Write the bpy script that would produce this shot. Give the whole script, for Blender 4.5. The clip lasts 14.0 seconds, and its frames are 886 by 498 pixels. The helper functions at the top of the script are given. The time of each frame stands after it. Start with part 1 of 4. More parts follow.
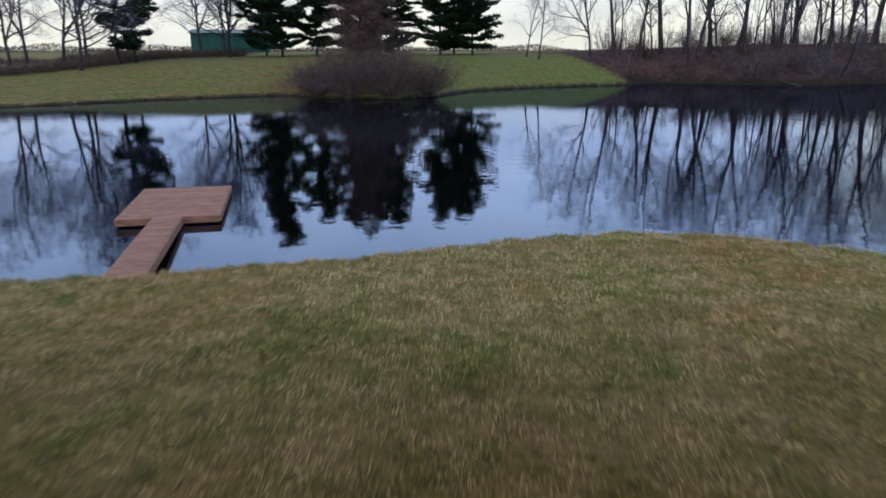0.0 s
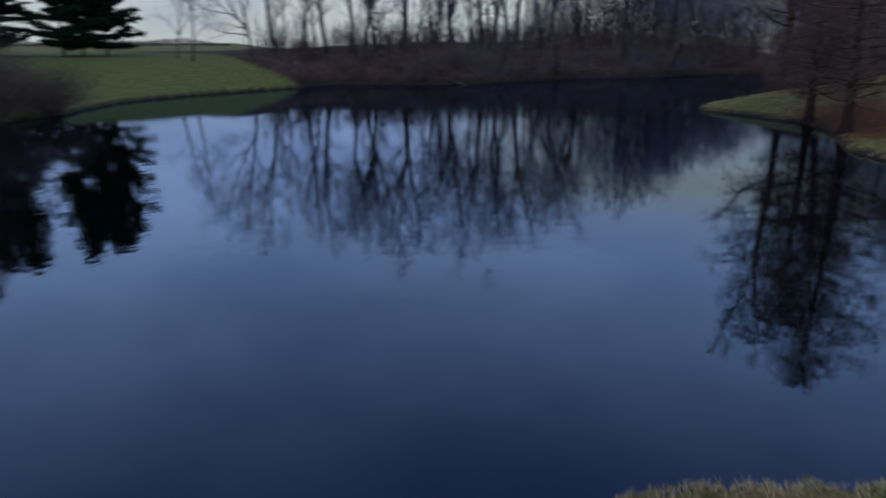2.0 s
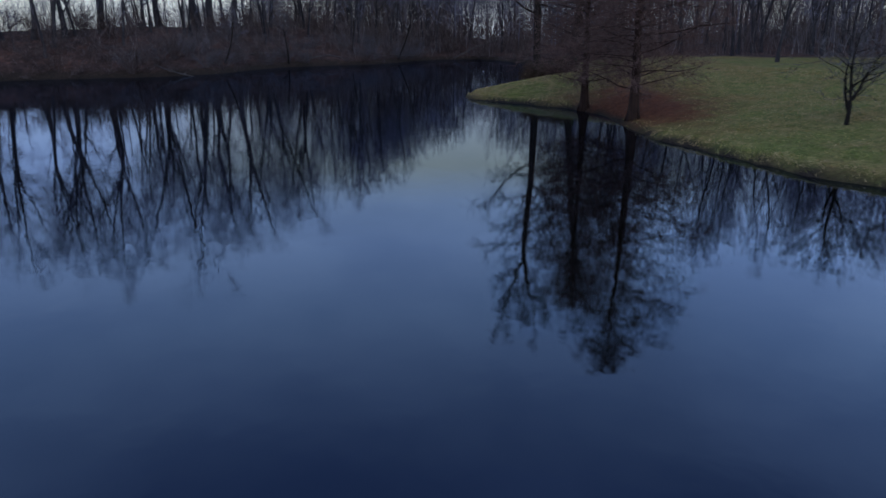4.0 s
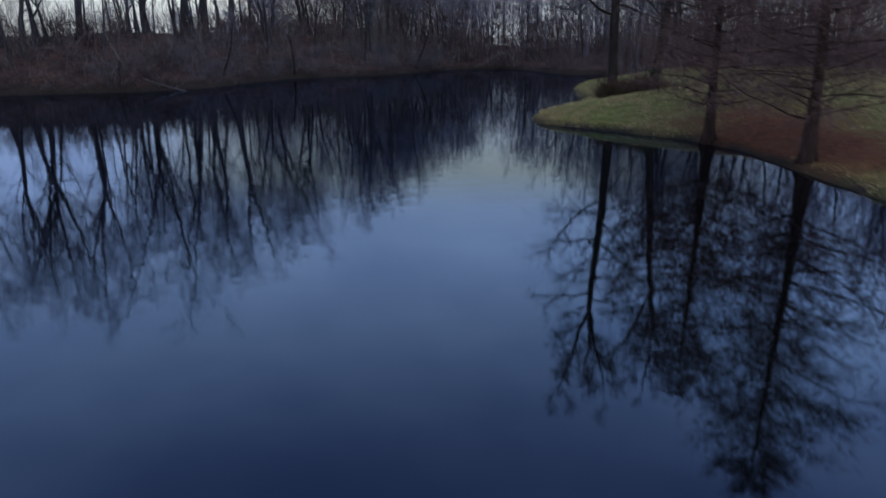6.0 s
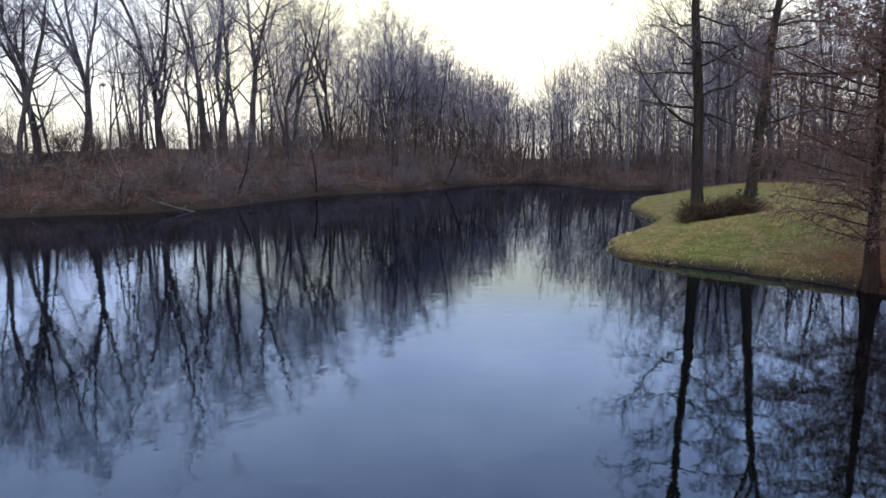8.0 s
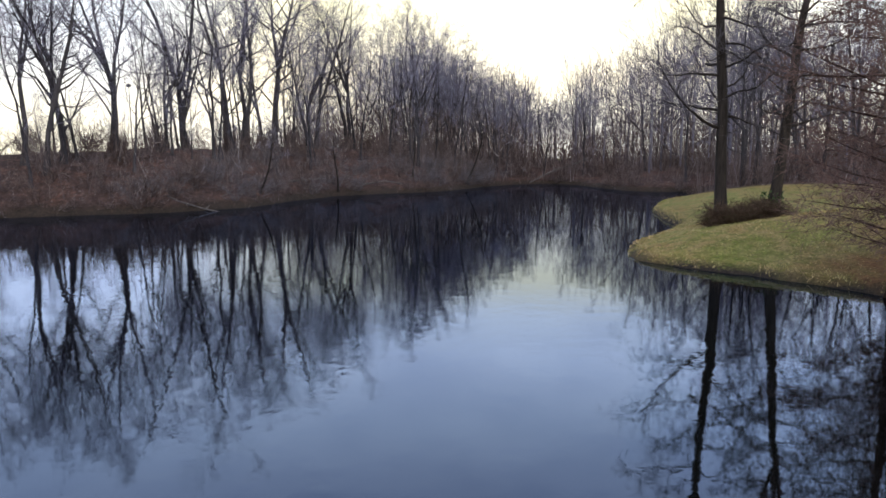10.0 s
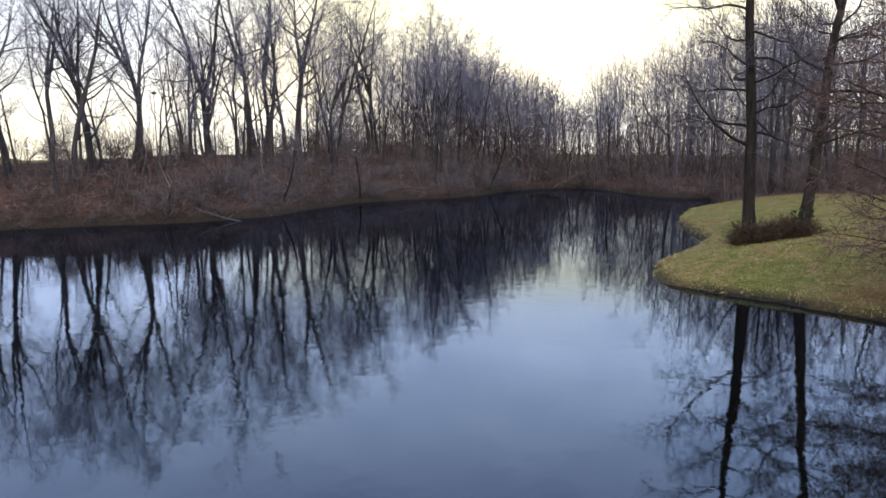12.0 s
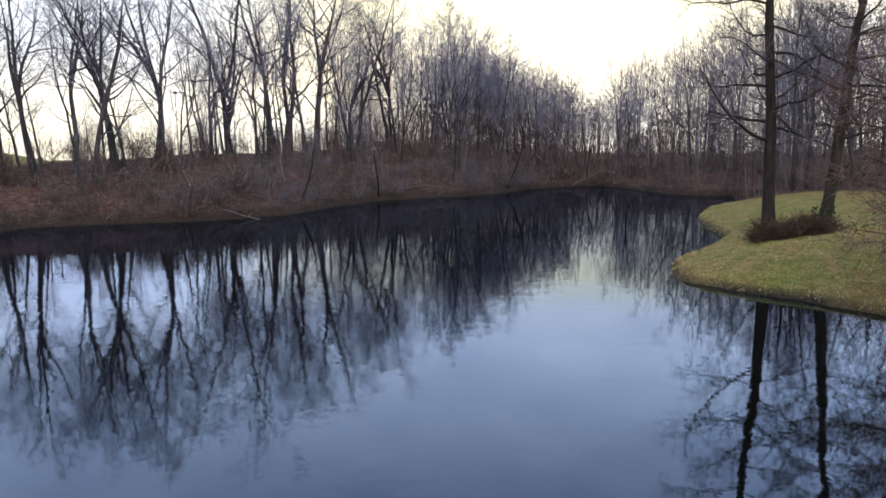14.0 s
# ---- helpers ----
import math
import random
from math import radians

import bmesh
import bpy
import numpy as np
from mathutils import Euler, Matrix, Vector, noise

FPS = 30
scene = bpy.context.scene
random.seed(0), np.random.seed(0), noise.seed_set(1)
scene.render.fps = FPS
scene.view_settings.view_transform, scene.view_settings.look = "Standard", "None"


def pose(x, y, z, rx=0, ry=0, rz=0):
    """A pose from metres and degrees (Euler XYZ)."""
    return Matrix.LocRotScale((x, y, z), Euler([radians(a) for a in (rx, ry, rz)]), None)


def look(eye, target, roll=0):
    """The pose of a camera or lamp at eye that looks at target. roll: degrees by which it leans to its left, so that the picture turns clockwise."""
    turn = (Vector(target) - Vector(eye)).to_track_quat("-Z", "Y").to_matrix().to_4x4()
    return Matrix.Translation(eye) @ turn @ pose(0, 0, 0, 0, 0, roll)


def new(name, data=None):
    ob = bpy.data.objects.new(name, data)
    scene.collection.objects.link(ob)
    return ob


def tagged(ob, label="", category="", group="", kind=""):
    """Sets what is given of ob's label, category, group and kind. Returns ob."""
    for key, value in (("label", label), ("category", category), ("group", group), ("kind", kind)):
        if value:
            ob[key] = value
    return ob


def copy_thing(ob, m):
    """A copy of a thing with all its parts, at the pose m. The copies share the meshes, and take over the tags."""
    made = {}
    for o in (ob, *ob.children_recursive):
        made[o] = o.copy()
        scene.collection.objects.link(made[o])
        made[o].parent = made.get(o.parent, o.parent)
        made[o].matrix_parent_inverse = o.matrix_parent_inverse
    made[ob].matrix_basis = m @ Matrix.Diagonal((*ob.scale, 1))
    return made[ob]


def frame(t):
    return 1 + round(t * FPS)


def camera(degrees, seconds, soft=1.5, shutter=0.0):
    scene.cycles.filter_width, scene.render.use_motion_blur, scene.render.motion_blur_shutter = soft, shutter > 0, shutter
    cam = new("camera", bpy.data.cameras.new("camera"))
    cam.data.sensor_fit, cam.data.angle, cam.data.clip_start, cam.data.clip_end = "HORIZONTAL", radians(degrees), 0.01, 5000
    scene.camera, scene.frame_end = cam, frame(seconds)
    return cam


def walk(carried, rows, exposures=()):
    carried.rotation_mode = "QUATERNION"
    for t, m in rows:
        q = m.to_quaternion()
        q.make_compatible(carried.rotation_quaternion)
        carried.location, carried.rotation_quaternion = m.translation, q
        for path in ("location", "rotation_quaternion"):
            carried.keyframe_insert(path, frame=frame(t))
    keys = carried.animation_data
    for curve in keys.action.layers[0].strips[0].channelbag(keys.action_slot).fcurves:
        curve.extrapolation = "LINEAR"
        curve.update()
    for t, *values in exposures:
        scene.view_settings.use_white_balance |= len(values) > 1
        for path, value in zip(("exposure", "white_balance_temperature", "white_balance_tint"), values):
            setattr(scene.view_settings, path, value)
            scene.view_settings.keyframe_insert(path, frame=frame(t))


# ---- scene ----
cam = camera(64.0, 14.0, soft=1.6, shutter=0.7)
# t, x, y, z, yaw, pitch, roll
ROWS = [
    (0.0, 0.00, 0.00, 4.80, 0.00, -15.68, 0.06),
    (0.5, 0.00, 2.51, 4.85, -2.14, -15.78, 0.11),
    (1.0, 0.15, 4.95, 5.15, -8.65, -15.97, 0.17),
    (1.5, 0.40, 7.88, 5.47, -18.08, -16.14, 0.17),
    (2.0, 0.70, 10.62, 5.70, -26.64, -16.26, 0.16),
    (2.5, 0.22, 12.52, 5.78, -36.10, -16.38, 0.22),
    (3.0, -0.35, 14.28, 5.80, -46.21, -16.45, 0.15),
    (5.5, 5.95, 28.15, 5.66, -50.86, -17.64, -0.10),
    (6.0, 8.08, 31.25, 5.72, -50.52, -16.93, -0.03),
    (6.5, 10.52, 34.39, 5.75, -50.10, -12.29, 0.14),
    (7.0, 12.77, 37.30, 5.80, -49.88, -12.18, 0.21),
    (7.5, 14.20, 38.96, 5.82, -49.55, -9.53, 0.26),
    (8.0, 14.69, 39.26, 5.78, -49.09, -8.17, 0.26),
    (10.5, 14.77, 39.24, 6.12, -46.87, -8.38, 0.16),
    (11.0, 14.89, 39.42, 6.61, -46.36, -8.45, 0.10),
    (11.5, 15.12, 39.57, 7.00, -45.94, -8.49, 0.10),
    (12.0, 15.25, 39.58, 7.22, -45.50, -8.56, 0.25),
    (12.5, 15.27, 39.53, 7.27, -45.13, -8.66, 0.38),
    (13.0, 15.27, 39.42, 7.25, -44.69, -8.67, 0.48),
    (13.5, 15.31, 39.37, 7.21, -44.25, -8.66, 0.55),
    (14.0, 15.36, 39.36, 7.13, -43.90, -8.64, 0.47),
]
# t, stops, kelvin, tint
EXPOSURES = [(0.0, -0.1, 5950, 10), (0.5, -0.25, 5800, 10), (1.0, -0.48, 5620, 10), (1.5, -0.7, 5480, 10), (2.0, -0.93, 5300, 10), (2.5, -0.92, 5260, 10), (3.0, -0.83, 5250, 10), (5.5, -0.74, 5330, 10), (6.0, -0.56, 5430, 10),
             (6.5, -0.35, 5480, 10), (7.0, -0.17, 5700, 10), (7.5, 0.14, 6050, 10), (8.0, 0.54, 6450, 10), (10.5, 0.62, 6780, 10), (14.0, 0.62, 6820, 10)]
walk(cam, [(t, pose(x, y, z, 90 + pitch, roll, yaw)) for t, x, y, z, yaw, pitch, roll in ROWS], EXPOSURES)

# ---- light: an overcast late-winter evening, bright low band of sky ----
world = bpy.data.worlds.new("sky")
scene.world = world
world.use_nodes = True
wn, wl = world.node_tree.nodes, world.node_tree.links
wn.clear()
w_out = wn.new("ShaderNodeOutputWorld")
w_bg = wn.new("ShaderNodeBackground")
w_bg.inputs["Strength"].default_value = 1.0
w_sky = wn.new("ShaderNodeTexSky")
w_sky.sky_type, w_sky.sun_disc = "NISHITA", False
w_sky.sun_elevation, w_sky.sun_rotation = radians(50), radians(222)
w_sky.air_density, w_sky.dust_density = 1.5, 3.0
w_skyv = wn.new("ShaderNodeVectorMath")
w_skyv.operation = "SCALE"
w_skyv.inputs["Scale"].default_value = 0.03
w_geo = wn.new("ShaderNodeTexCoord")
w_sep = wn.new("ShaderNodeSeparateXYZ")
w_map = wn.new("ShaderNodeMapping")
w_map.inputs["Scale"].default_value = (1.0, 1.0, 3.2)
w_noise = wn.new("ShaderNodeTexNoise")
w_noise.inputs["Scale"].default_value = 2.6
w_noise.inputs["Detail"].default_value = 6.0
w_noise.inputs["Roughness"].default_value = 0.55
w_ramp = wn.new("ShaderNodeValToRGB")
SKY = [(0.0, (1.06, 1.0, 0.80)), (0.05, (1.06, 1.02, 0.88)), (0.12, (1.20, 1.24, 1.30)), (0.22, (1.46, 1.60, 1.74)), (0.38, (1.14, 1.37, 1.62)), (0.58, (0.50, 0.67, 1.13)), (1.0, (0.48, 0.60, 0.93))]
for i, (p, c) in enumerate(SKY):
    e = w_ramp.color_ramp.elements[i] if i < 2 else w_ramp.color_ramp.elements.new(p)
    e.position, e.color = p, (*c, 1)
w_add = wn.new("ShaderNodeMath")
w_add.operation = "MULTIPLY_ADD"
w_add.inputs[1].default_value, w_add.inputs[2].default_value = 0.08, -0.04
w_sum = wn.new("ShaderNodeMath")
w_sum.operation = "ADD"
w_sum.use_clamp = True
w_mix = wn.new("ShaderNodeVectorMath")
w_mix.operation = "ADD"
wl.new(w_geo.outputs["Generated"], w_sep.inputs[0])
wl.new(w_geo.outputs["Generated"], w_map.inputs["Vector"])
wl.new(w_map.outputs[0], w_noise.inputs["Vector"])
wl.new(w_noise.outputs[0], w_add.inputs[0])
wl.new(w_sep.outputs["Z"], w_sum.inputs[0])
wl.new(w_add.outputs[0], w_sum.inputs[1])
wl.new(w_sum.outputs[0], w_ramp.inputs["Fac"])
wl.new(w_sky.outputs[0], w_skyv.inputs[0])
wl.new(w_ramp.outputs["Color"], w_mix.inputs[0])
wl.new(w_skyv.outputs[0], w_mix.inputs[1])
w_cloud = wn.new("ShaderNodeTexNoise")
w_cloud.inputs["Scale"].default_value = 4.2
w_cloud.inputs["Detail"].default_value = 5.0
w_map2 = wn.new("ShaderNodeMapping")
w_map2.inputs["Scale"].default_value = (1.0, 1.0, 2.2)
w_map2.inputs["Location"].default_value = (3.0, 1.0, 0.5)
w_cr = wn.new("ShaderNodeValToRGB")
w_cr.color_ramp.elements[0].position, w_cr.color_ramp.elements[0].color = 0.36, (0.80, 0.82, 0.87, 1)
w_cr.color_ramp.elements[1].position, w_cr.color_ramp.elements[1].color = 0.62, (1.04, 1.03, 1.02, 1)
w_mul = wn.new("ShaderNodeVectorMath")
w_mul.operation = "MULTIPLY"
wl.new(w_geo.outputs["Generated"], w_map2.inputs["Vector"])
wl.new(w_map2.outputs[0], w_cloud.inputs["Vector"])
wl.new(w_cloud.outputs[0], w_cr.inputs["Fac"])
wl.new(w_mix.outputs[0], w_mul.inputs[0])
wl.new(w_cr.outputs["Color"], w_mul.inputs[1])
# thinner cloud in the north-east: white along the horizon, pale yellow above it
w_dot = wn.new("ShaderNodeVectorMath")
w_dot.operation = "DOT_PRODUCT"
w_dot.inputs[1].default_value = (math.sin(radians(52)), math.cos(radians(52)), 0.0)
w_gr = wn.new("ShaderNodeMapRange")
w_gr.interpolation_type = "SMOOTHSTEP"
w_gr.inputs["From Min"].default_value, w_gr.inputs["From Max"].default_value = 0.86, 0.96
w_el = wn.new("ShaderNodeValToRGB")
GLOW = [(0.0, (1.28, 1.30, 1.42)), (0.05, (1.15, 1.13, 1.05)), (0.09, (0.94, 0.85, 0.68)), (0.185, (0.87, 0.76, 0.48)), (0.235, (0.95, 0.93, 0.86)), (0.29, (1, 1, 1))]
for i, (p, c) in enumerate(GLOW):
    e = w_el.color_ramp.elements[i] if i < 2 else w_el.color_ramp.elements.new(p)
    e.position, e.color = p, (*c, 1)
w_mul2 = wn.new("ShaderNodeMix")
w_mul2.data_type, w_mul2.blend_type = "RGBA", "MULTIPLY"
wl.new(w_geo.outputs["Generated"], w_dot.inputs[0])
wl.new(w_dot.outputs["Value"], w_gr.inputs["Value"])
wl.new(w_sep.outputs["Z"], w_el.inputs["Fac"])
wl.new(w_gr.outputs[0], w_mul2.inputs[0])
wl.new(w_mul.outputs[0], w_mul2.inputs[6])
wl.new(w_el.outputs["Color"], w_mul2.inputs[7])
# brighter cloud higher in the east
w_dot2 = wn.new("ShaderNodeVectorMath")
w_dot2.operation = "DOT_PRODUCT"
w_dot2.inputs[1].default_value = (math.sin(radians(82)) * 0.96, math.cos(radians(82)) * 0.96, 0.28)
w_east = wn.new("ShaderNodeMapRange")
w_east.interpolation_type = "SMOOTHSTEP"
w_east.inputs["From Min"].default_value, w_east.inputs["From Max"].default_value = 0.95, 0.997
w_east.inputs["To Min"].default_value, w_east.inputs["To Max"].default_value = 1.0, 1.25
w_mul3 = wn.new("ShaderNodeVectorMath")
w_mul3.operation = "SCALE"
wl.new(w_geo.outputs["Generated"], w_dot2.inputs[0])
wl.new(w_dot2.outputs["Value"], w_east.inputs["Value"])
wl.new(w_mul2.outputs[2], w_mul3.inputs[0])
wl.new(w_east.outputs[0], w_mul3.inputs["Scale"])
wl.new(w_mul3.outputs[0], w_bg.inputs["Color"])
wl.new(w_bg.outputs[0], w_out.inputs[0])

sun = new("sun", bpy.data.lights.new("sun", "SUN"))
sun.data.energy, sun.data.angle, sun.data.color = 0.65, radians(30), (1.0, 0.88, 0.70)
sun.matrix_world = look((0, 0, 60), (28, 30, 0))

# ---- materials ----


def material(name, rough=0.8, metal=0.0, spec=0.3):
    m = bpy.data.materials.new(name)
    m.use_nodes = True
    b = m.node_tree.nodes["Principled BSDF"]
    b.inputs["Roughness"].default_value, b.inputs["Metallic"].default_value = rough, metal
    b.inputs["Specular IOR Level"].default_value = spec
    return m, m.node_tree.nodes, m.node_tree.links, b


def noise_tex(n, l, scale, detail=4.0, rough=0.6, vec=None, stretch=None):
    t = n.new("ShaderNodeTexNoise")
    t.inputs["Scale"].default_value, t.inputs["Detail"].default_value, t.inputs["Roughness"].default_value = scale, detail, rough
    if vec is None:
        vec = n.new("ShaderNodeTexCoord").outputs["Object"]
    if stretch:
        mp = n.new("ShaderNodeMapping")
        mp.inputs["Scale"].default_value = stretch
        l.new(vec, mp.inputs["Vector"])
        vec = mp.outputs[0]
    l.new(vec, t.inputs["Vector"])
    return t.outputs[0]


def ramp(n, l, fac, stops):
    r = n.new("ShaderNodeValToRGB")
    for i, (p, c) in enumerate(stops):
        e = r.color_ramp.elements[i] if i < 2 else r.color_ramp.elements.new(p)
        e.position = p
        e.color = (*c, 1) if len(c) == 3 else c
    l.new(fac, r.inputs["Fac"])
    return r.outputs["Color"]


def mix(n, l, fac, a, b, kind="MIX"):
    x = n.new("ShaderNodeMix")
    x.data_type, x.blend_type = "RGBA", kind
    for sock, v in ((x.inputs[0], fac), (x.inputs[6], a), (x.inputs[7], b)):
        if isinstance(v, (int, float)):
            sock.default_value = v
        elif isinstance(v, tuple):
            sock.default_value = (*v, 1)
        else:
            l.new(v, sock)
    return x.outputs[2]


def bump(n, l, b, height, strength, distance):
    k = n.new("ShaderNodeBump")
    k.inputs["Strength"].default_value, k.inputs["Distance"].default_value = strength, distance
    l.new(height, k.inputs["Height"])
    l.new(k.outputs[0], b.inputs["Normal"])


def attr(n, name):
    a = n.new("ShaderNodeAttribute")
    a.attribute_name = name
    return a.outputs["Fac"]


def shore_tone(n, l):
    """Paler grass and ground towards the water, darker and redder inland."""
    sep = n.new("ShaderNodeSeparateXYZ")
    l.new(n.new("ShaderNodeTexCoord").outputs["Object"], sep.inputs[0])
    k = n.new("ShaderNodeMath")
    k.operation = "MULTIPLY_ADD"
    k.inputs[1].default_value, k.inputs[2].default_value = 0.1, -0.55
    l.new(sep.outputs["Y"], k.inputs[0])
    j = n.new("ShaderNodeMath")
    j.operation = "MULTIPLY_ADD"
    j.inputs[1].default_value = 0.9
    l.new(noise_tex(n, l, 0.5, 4, 0.6), j.inputs[0])
    l.new(k.outputs[0], j.inputs[2])
    return ramp(n, l, j.outputs[0], [(0.3, (0.70, 0.57, 0.42)), (0.75, (1.05, 1.0, 0.95)), (1.0, (1.40, 1.36, 1.42))])


def mat_ground():
    m, n, l, b = material("ground", 0.95, spec=0.1)
    grain = noise_tex(n, l, 9.0, 6, 0.7)
    patch = noise_tex(n, l, 1.3, 7, 0.72)
    broad = noise_tex(n, l, 0.24, 5, 0.62)
    lawn = ramp(n, l, patch, [(0.28, (0.045, 0.055, 0.012)), (0.42, (0.085, 0.078, 0.022)), (0.53, (0.125, 0.095, 0.036)), (0.64, (0.15, 0.11, 0.05)), (0.74, (0.085, 0.045, 0.022))])
    tone = ramp(n, l, broad, [(0.34, (0.78, 0.97, 0.6)), (0.5, (1.05, 1.0, 0.92)), (0.68, (1.02, 0.80, 0.64))])
    lawn = mix(n, l, 0.9, lawn, tone, "MULTIPLY")
    green = ramp(n, l, patch, [(0.3, (0.078, 0.098, 0.022)), (0.55, (0.135, 0.145, 0.038)), (0.75, (0.20, 0.168, 0.068))])
    lawn = mix(n, l, 1.0, lawn, shore_tone(n, l), "MULTIPLY")
    lawn = mix(n, l, attr(n, "lush"), lawn, green)
    leaf = ramp(n, l, noise_tex(n, l, 1.7, 6, 0.75), [(0.3, (0.018, 0.012, 0.010)), (0.5, (0.060, 0.037, 0.029)), (0.7, (0.135, 0.080, 0.058))])
    litter = ramp(n, l, noise_tex(n, l, 2.5, 5, 0.7), [(0.3, (0.060, 0.021, 0.010)), (0.7, (0.155, 0.056, 0.024))])
    drift = ramp(n, l, noise_tex(n, l, 0.28, 5, 0.7), [(0.34, (0.55, 0.56, 0.62)), (0.5, (0.95, 0.92, 0.92)), (0.66, (1.40, 1.14, 1.02))])
    leaf = mix(n, l, 1.0, leaf, drift, "MULTIPLY")
    col = mix(n, l, attr(n, "woods"), lawn, leaf)
    col = mix(n, l, attr(n, "needles"), col, litter)
    # bare: mud at the waterline, plus bank shade painted in under the woods
    mud_and_shade = ramp(n, l, grain, [(0.3, (0.012, 0.009, 0.007)), (0.7, (0.042, 0.031, 0.021))])
    col = mix(n, l, attr(n, "bare"), col, mud_and_shade)
    speck = ramp(n, l, noise_tex(n, l, 6.0, 5, 0.75), [(0.32, (0.38, 0.38, 0.38)), (0.68, (1.5, 1.5, 1.5))])
    col = mix(n, l, 0.8, col, speck, "MULTIPLY")
    l.new(col, b.inputs["Base Color"])
    bump(n, l, b, grain, 0.6, 0.08)
    return m


def mat_water():
    m, n, l, b = material("pond_water", 0.6, spec=0.0)
    b.inputs["Base Color"].default_value = (0.0016, 0.0016, 0.0012, 1)
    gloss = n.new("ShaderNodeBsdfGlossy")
    # blue put into the gloss colour, so reflections look cooler than the sky
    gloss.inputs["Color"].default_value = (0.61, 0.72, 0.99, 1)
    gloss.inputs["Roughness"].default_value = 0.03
    fres = n.new("ShaderNodeFresnel")
    fres.inputs["IOR"].default_value = 1.5
    r1 = noise_tex(n, l, 1.3, 3, 0.5)
    r2 = ramp(n, l, noise_tex(n, l, 0.045, 2, 0.5), [(0.38, (0.25, 0.25, 0.25)), (0.65, (1, 1, 1))])
    k = n.new("ShaderNodeMath")
    k.operation = "MULTIPLY"
    l.new(r1, k.inputs[0])
    l.new(r2, k.inputs[1])
    bp = n.new("ShaderNodeBump")
    bp.inputs["Strength"].default_value, bp.inputs["Distance"].default_value = 0.15, 0.05
    l.new(k.outputs[0], bp.inputs["Height"])
    l.new(bp.outputs[0], gloss.inputs["Normal"])
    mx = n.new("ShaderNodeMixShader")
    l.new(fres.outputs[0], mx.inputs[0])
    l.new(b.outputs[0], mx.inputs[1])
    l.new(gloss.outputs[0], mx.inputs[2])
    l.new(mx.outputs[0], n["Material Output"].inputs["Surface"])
    return m


def mat_bark(name, dark, light):
    m, n, l, b = material(name, 0.95, spec=0.1)
    ridge = noise_tex(n, l, 5.0, 5, 0.65, stretch=(1, 1, 0.15))
    col = ramp(n, l, ridge, [(0.3, dark), (0.7, light)])
    info = n.new("ShaderNodeObjectInfo")
    tone = ramp(n, l, info.outputs["Random"], [(0.0, (0.7, 0.7, 0.72)), (1.0, (1.25, 1.2, 1.15))])
    col = mix(n, l, 1.0, col, tone, "MULTIPLY")
    l.new(col, b.inputs["Base Color"])
    bump(n, l, b, ridge, 0.7, 0.03)
    return m


def mat_plain(name, dark, light, scale, rough=0.8, spec=0.2, stretch=None, metal=0.0):
    m, n, l, b = material(name, rough, metal, spec)
    info = n.new("ShaderNodeObjectInfo")
    far = n.new("ShaderNodeMath")
    far.operation = "MULTIPLY"
    far.inputs[1].default_value = 57.0
    l.new(info.outputs["Random"], far.inputs[0])
    own = n.new("ShaderNodeVectorMath")
    l.new(n.new("ShaderNodeTexCoord").outputs["Object"], own.inputs[0])
    l.new(far.outputs[0], own.inputs[1])
    t = noise_tex(n, l, scale, 5, 0.65, own.outputs[0], stretch)
    col = ramp(n, l, t, [(0.3, dark), (0.7, light)])
    tone = ramp(n, l, info.outputs["Random"], [(0.0, (0.82, 0.82, 0.82)), (1.0, (1.18, 1.15, 1.12))])
    l.new(mix(n, l, 1.0, col, tone, "MULTIPLY"), b.inputs["Base Color"])
    bump(n, l, b, t, 0.4, 0.01)
    return m


def mat_islands(name, stops, rough=0.9):
    m, n, l, b = material(name, rough, spec=0.1)
    g = n.new("ShaderNodeNewGeometry")
    l.new(ramp(n, l, g.outputs["Random Per Island"], stops), b.inputs["Base Color"])
    return m


M_GROUND = mat_ground()
M_WATER = mat_water()
M_BARK = mat_bark("bark_grey", (0.021, 0.019, 0.021), (0.078, 0.070, 0.073))
M_DARK_BARK = mat_bark("bark_dark", (0.010, 0.008, 0.007), (0.042, 0.034, 0.028))
# pale lavender cast: sky glare and haze put into the twig colour
M_TWIG = mat_islands("twigs_grey_hazed", [(0.0, (0.09, 0.082, 0.104)), (0.5, (0.18, 0.167, 0.212)), (1.0, (0.30, 0.283, 0.35))])
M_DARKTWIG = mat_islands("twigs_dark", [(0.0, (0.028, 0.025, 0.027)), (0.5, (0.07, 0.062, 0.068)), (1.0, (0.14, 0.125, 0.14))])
# bluer and paler than the lawn trees' twigs: distance haze in the colour
M_FARTWIG = mat_islands("twigs_far_hazed", [(0.0, (0.075, 0.065, 0.074)), (0.5, (0.135, 0.120, 0.140)), (1.0, (0.21, 0.19, 0.225))])
M_BRUSH = mat_islands("brush_stems", [(0.0, (0.035, 0.022, 0.017)), (0.5, (0.085, 0.056, 0.046)), (1.0, (0.19, 0.145, 0.125))])
M_STEM = mat_islands("sapling_stems", [(0.0, (0.045, 0.031, 0.027)), (0.6, (0.125, 0.092, 0.083)), (0.92, (0.19, 0.152, 0.14)), (1.0, (0.32, 0.28, 0.26))])
M_GREYBRUSH = mat_islands("brush_grey", [(0.0, (0.045, 0.038, 0.038)), (0.5, (0.10, 0.087, 0.088)), (1.0, (0.19, 0.172, 0.175))])
M_BRAMBLE = mat_islands("bramble_stems", [(0.0, (0.022, 0.014, 0.010)), (0.55, (0.075, 0.044, 0.03)), (0.8, (0.13, 0.085, 0.06)), (1.0, (0.04, 0.055, 0.02))])
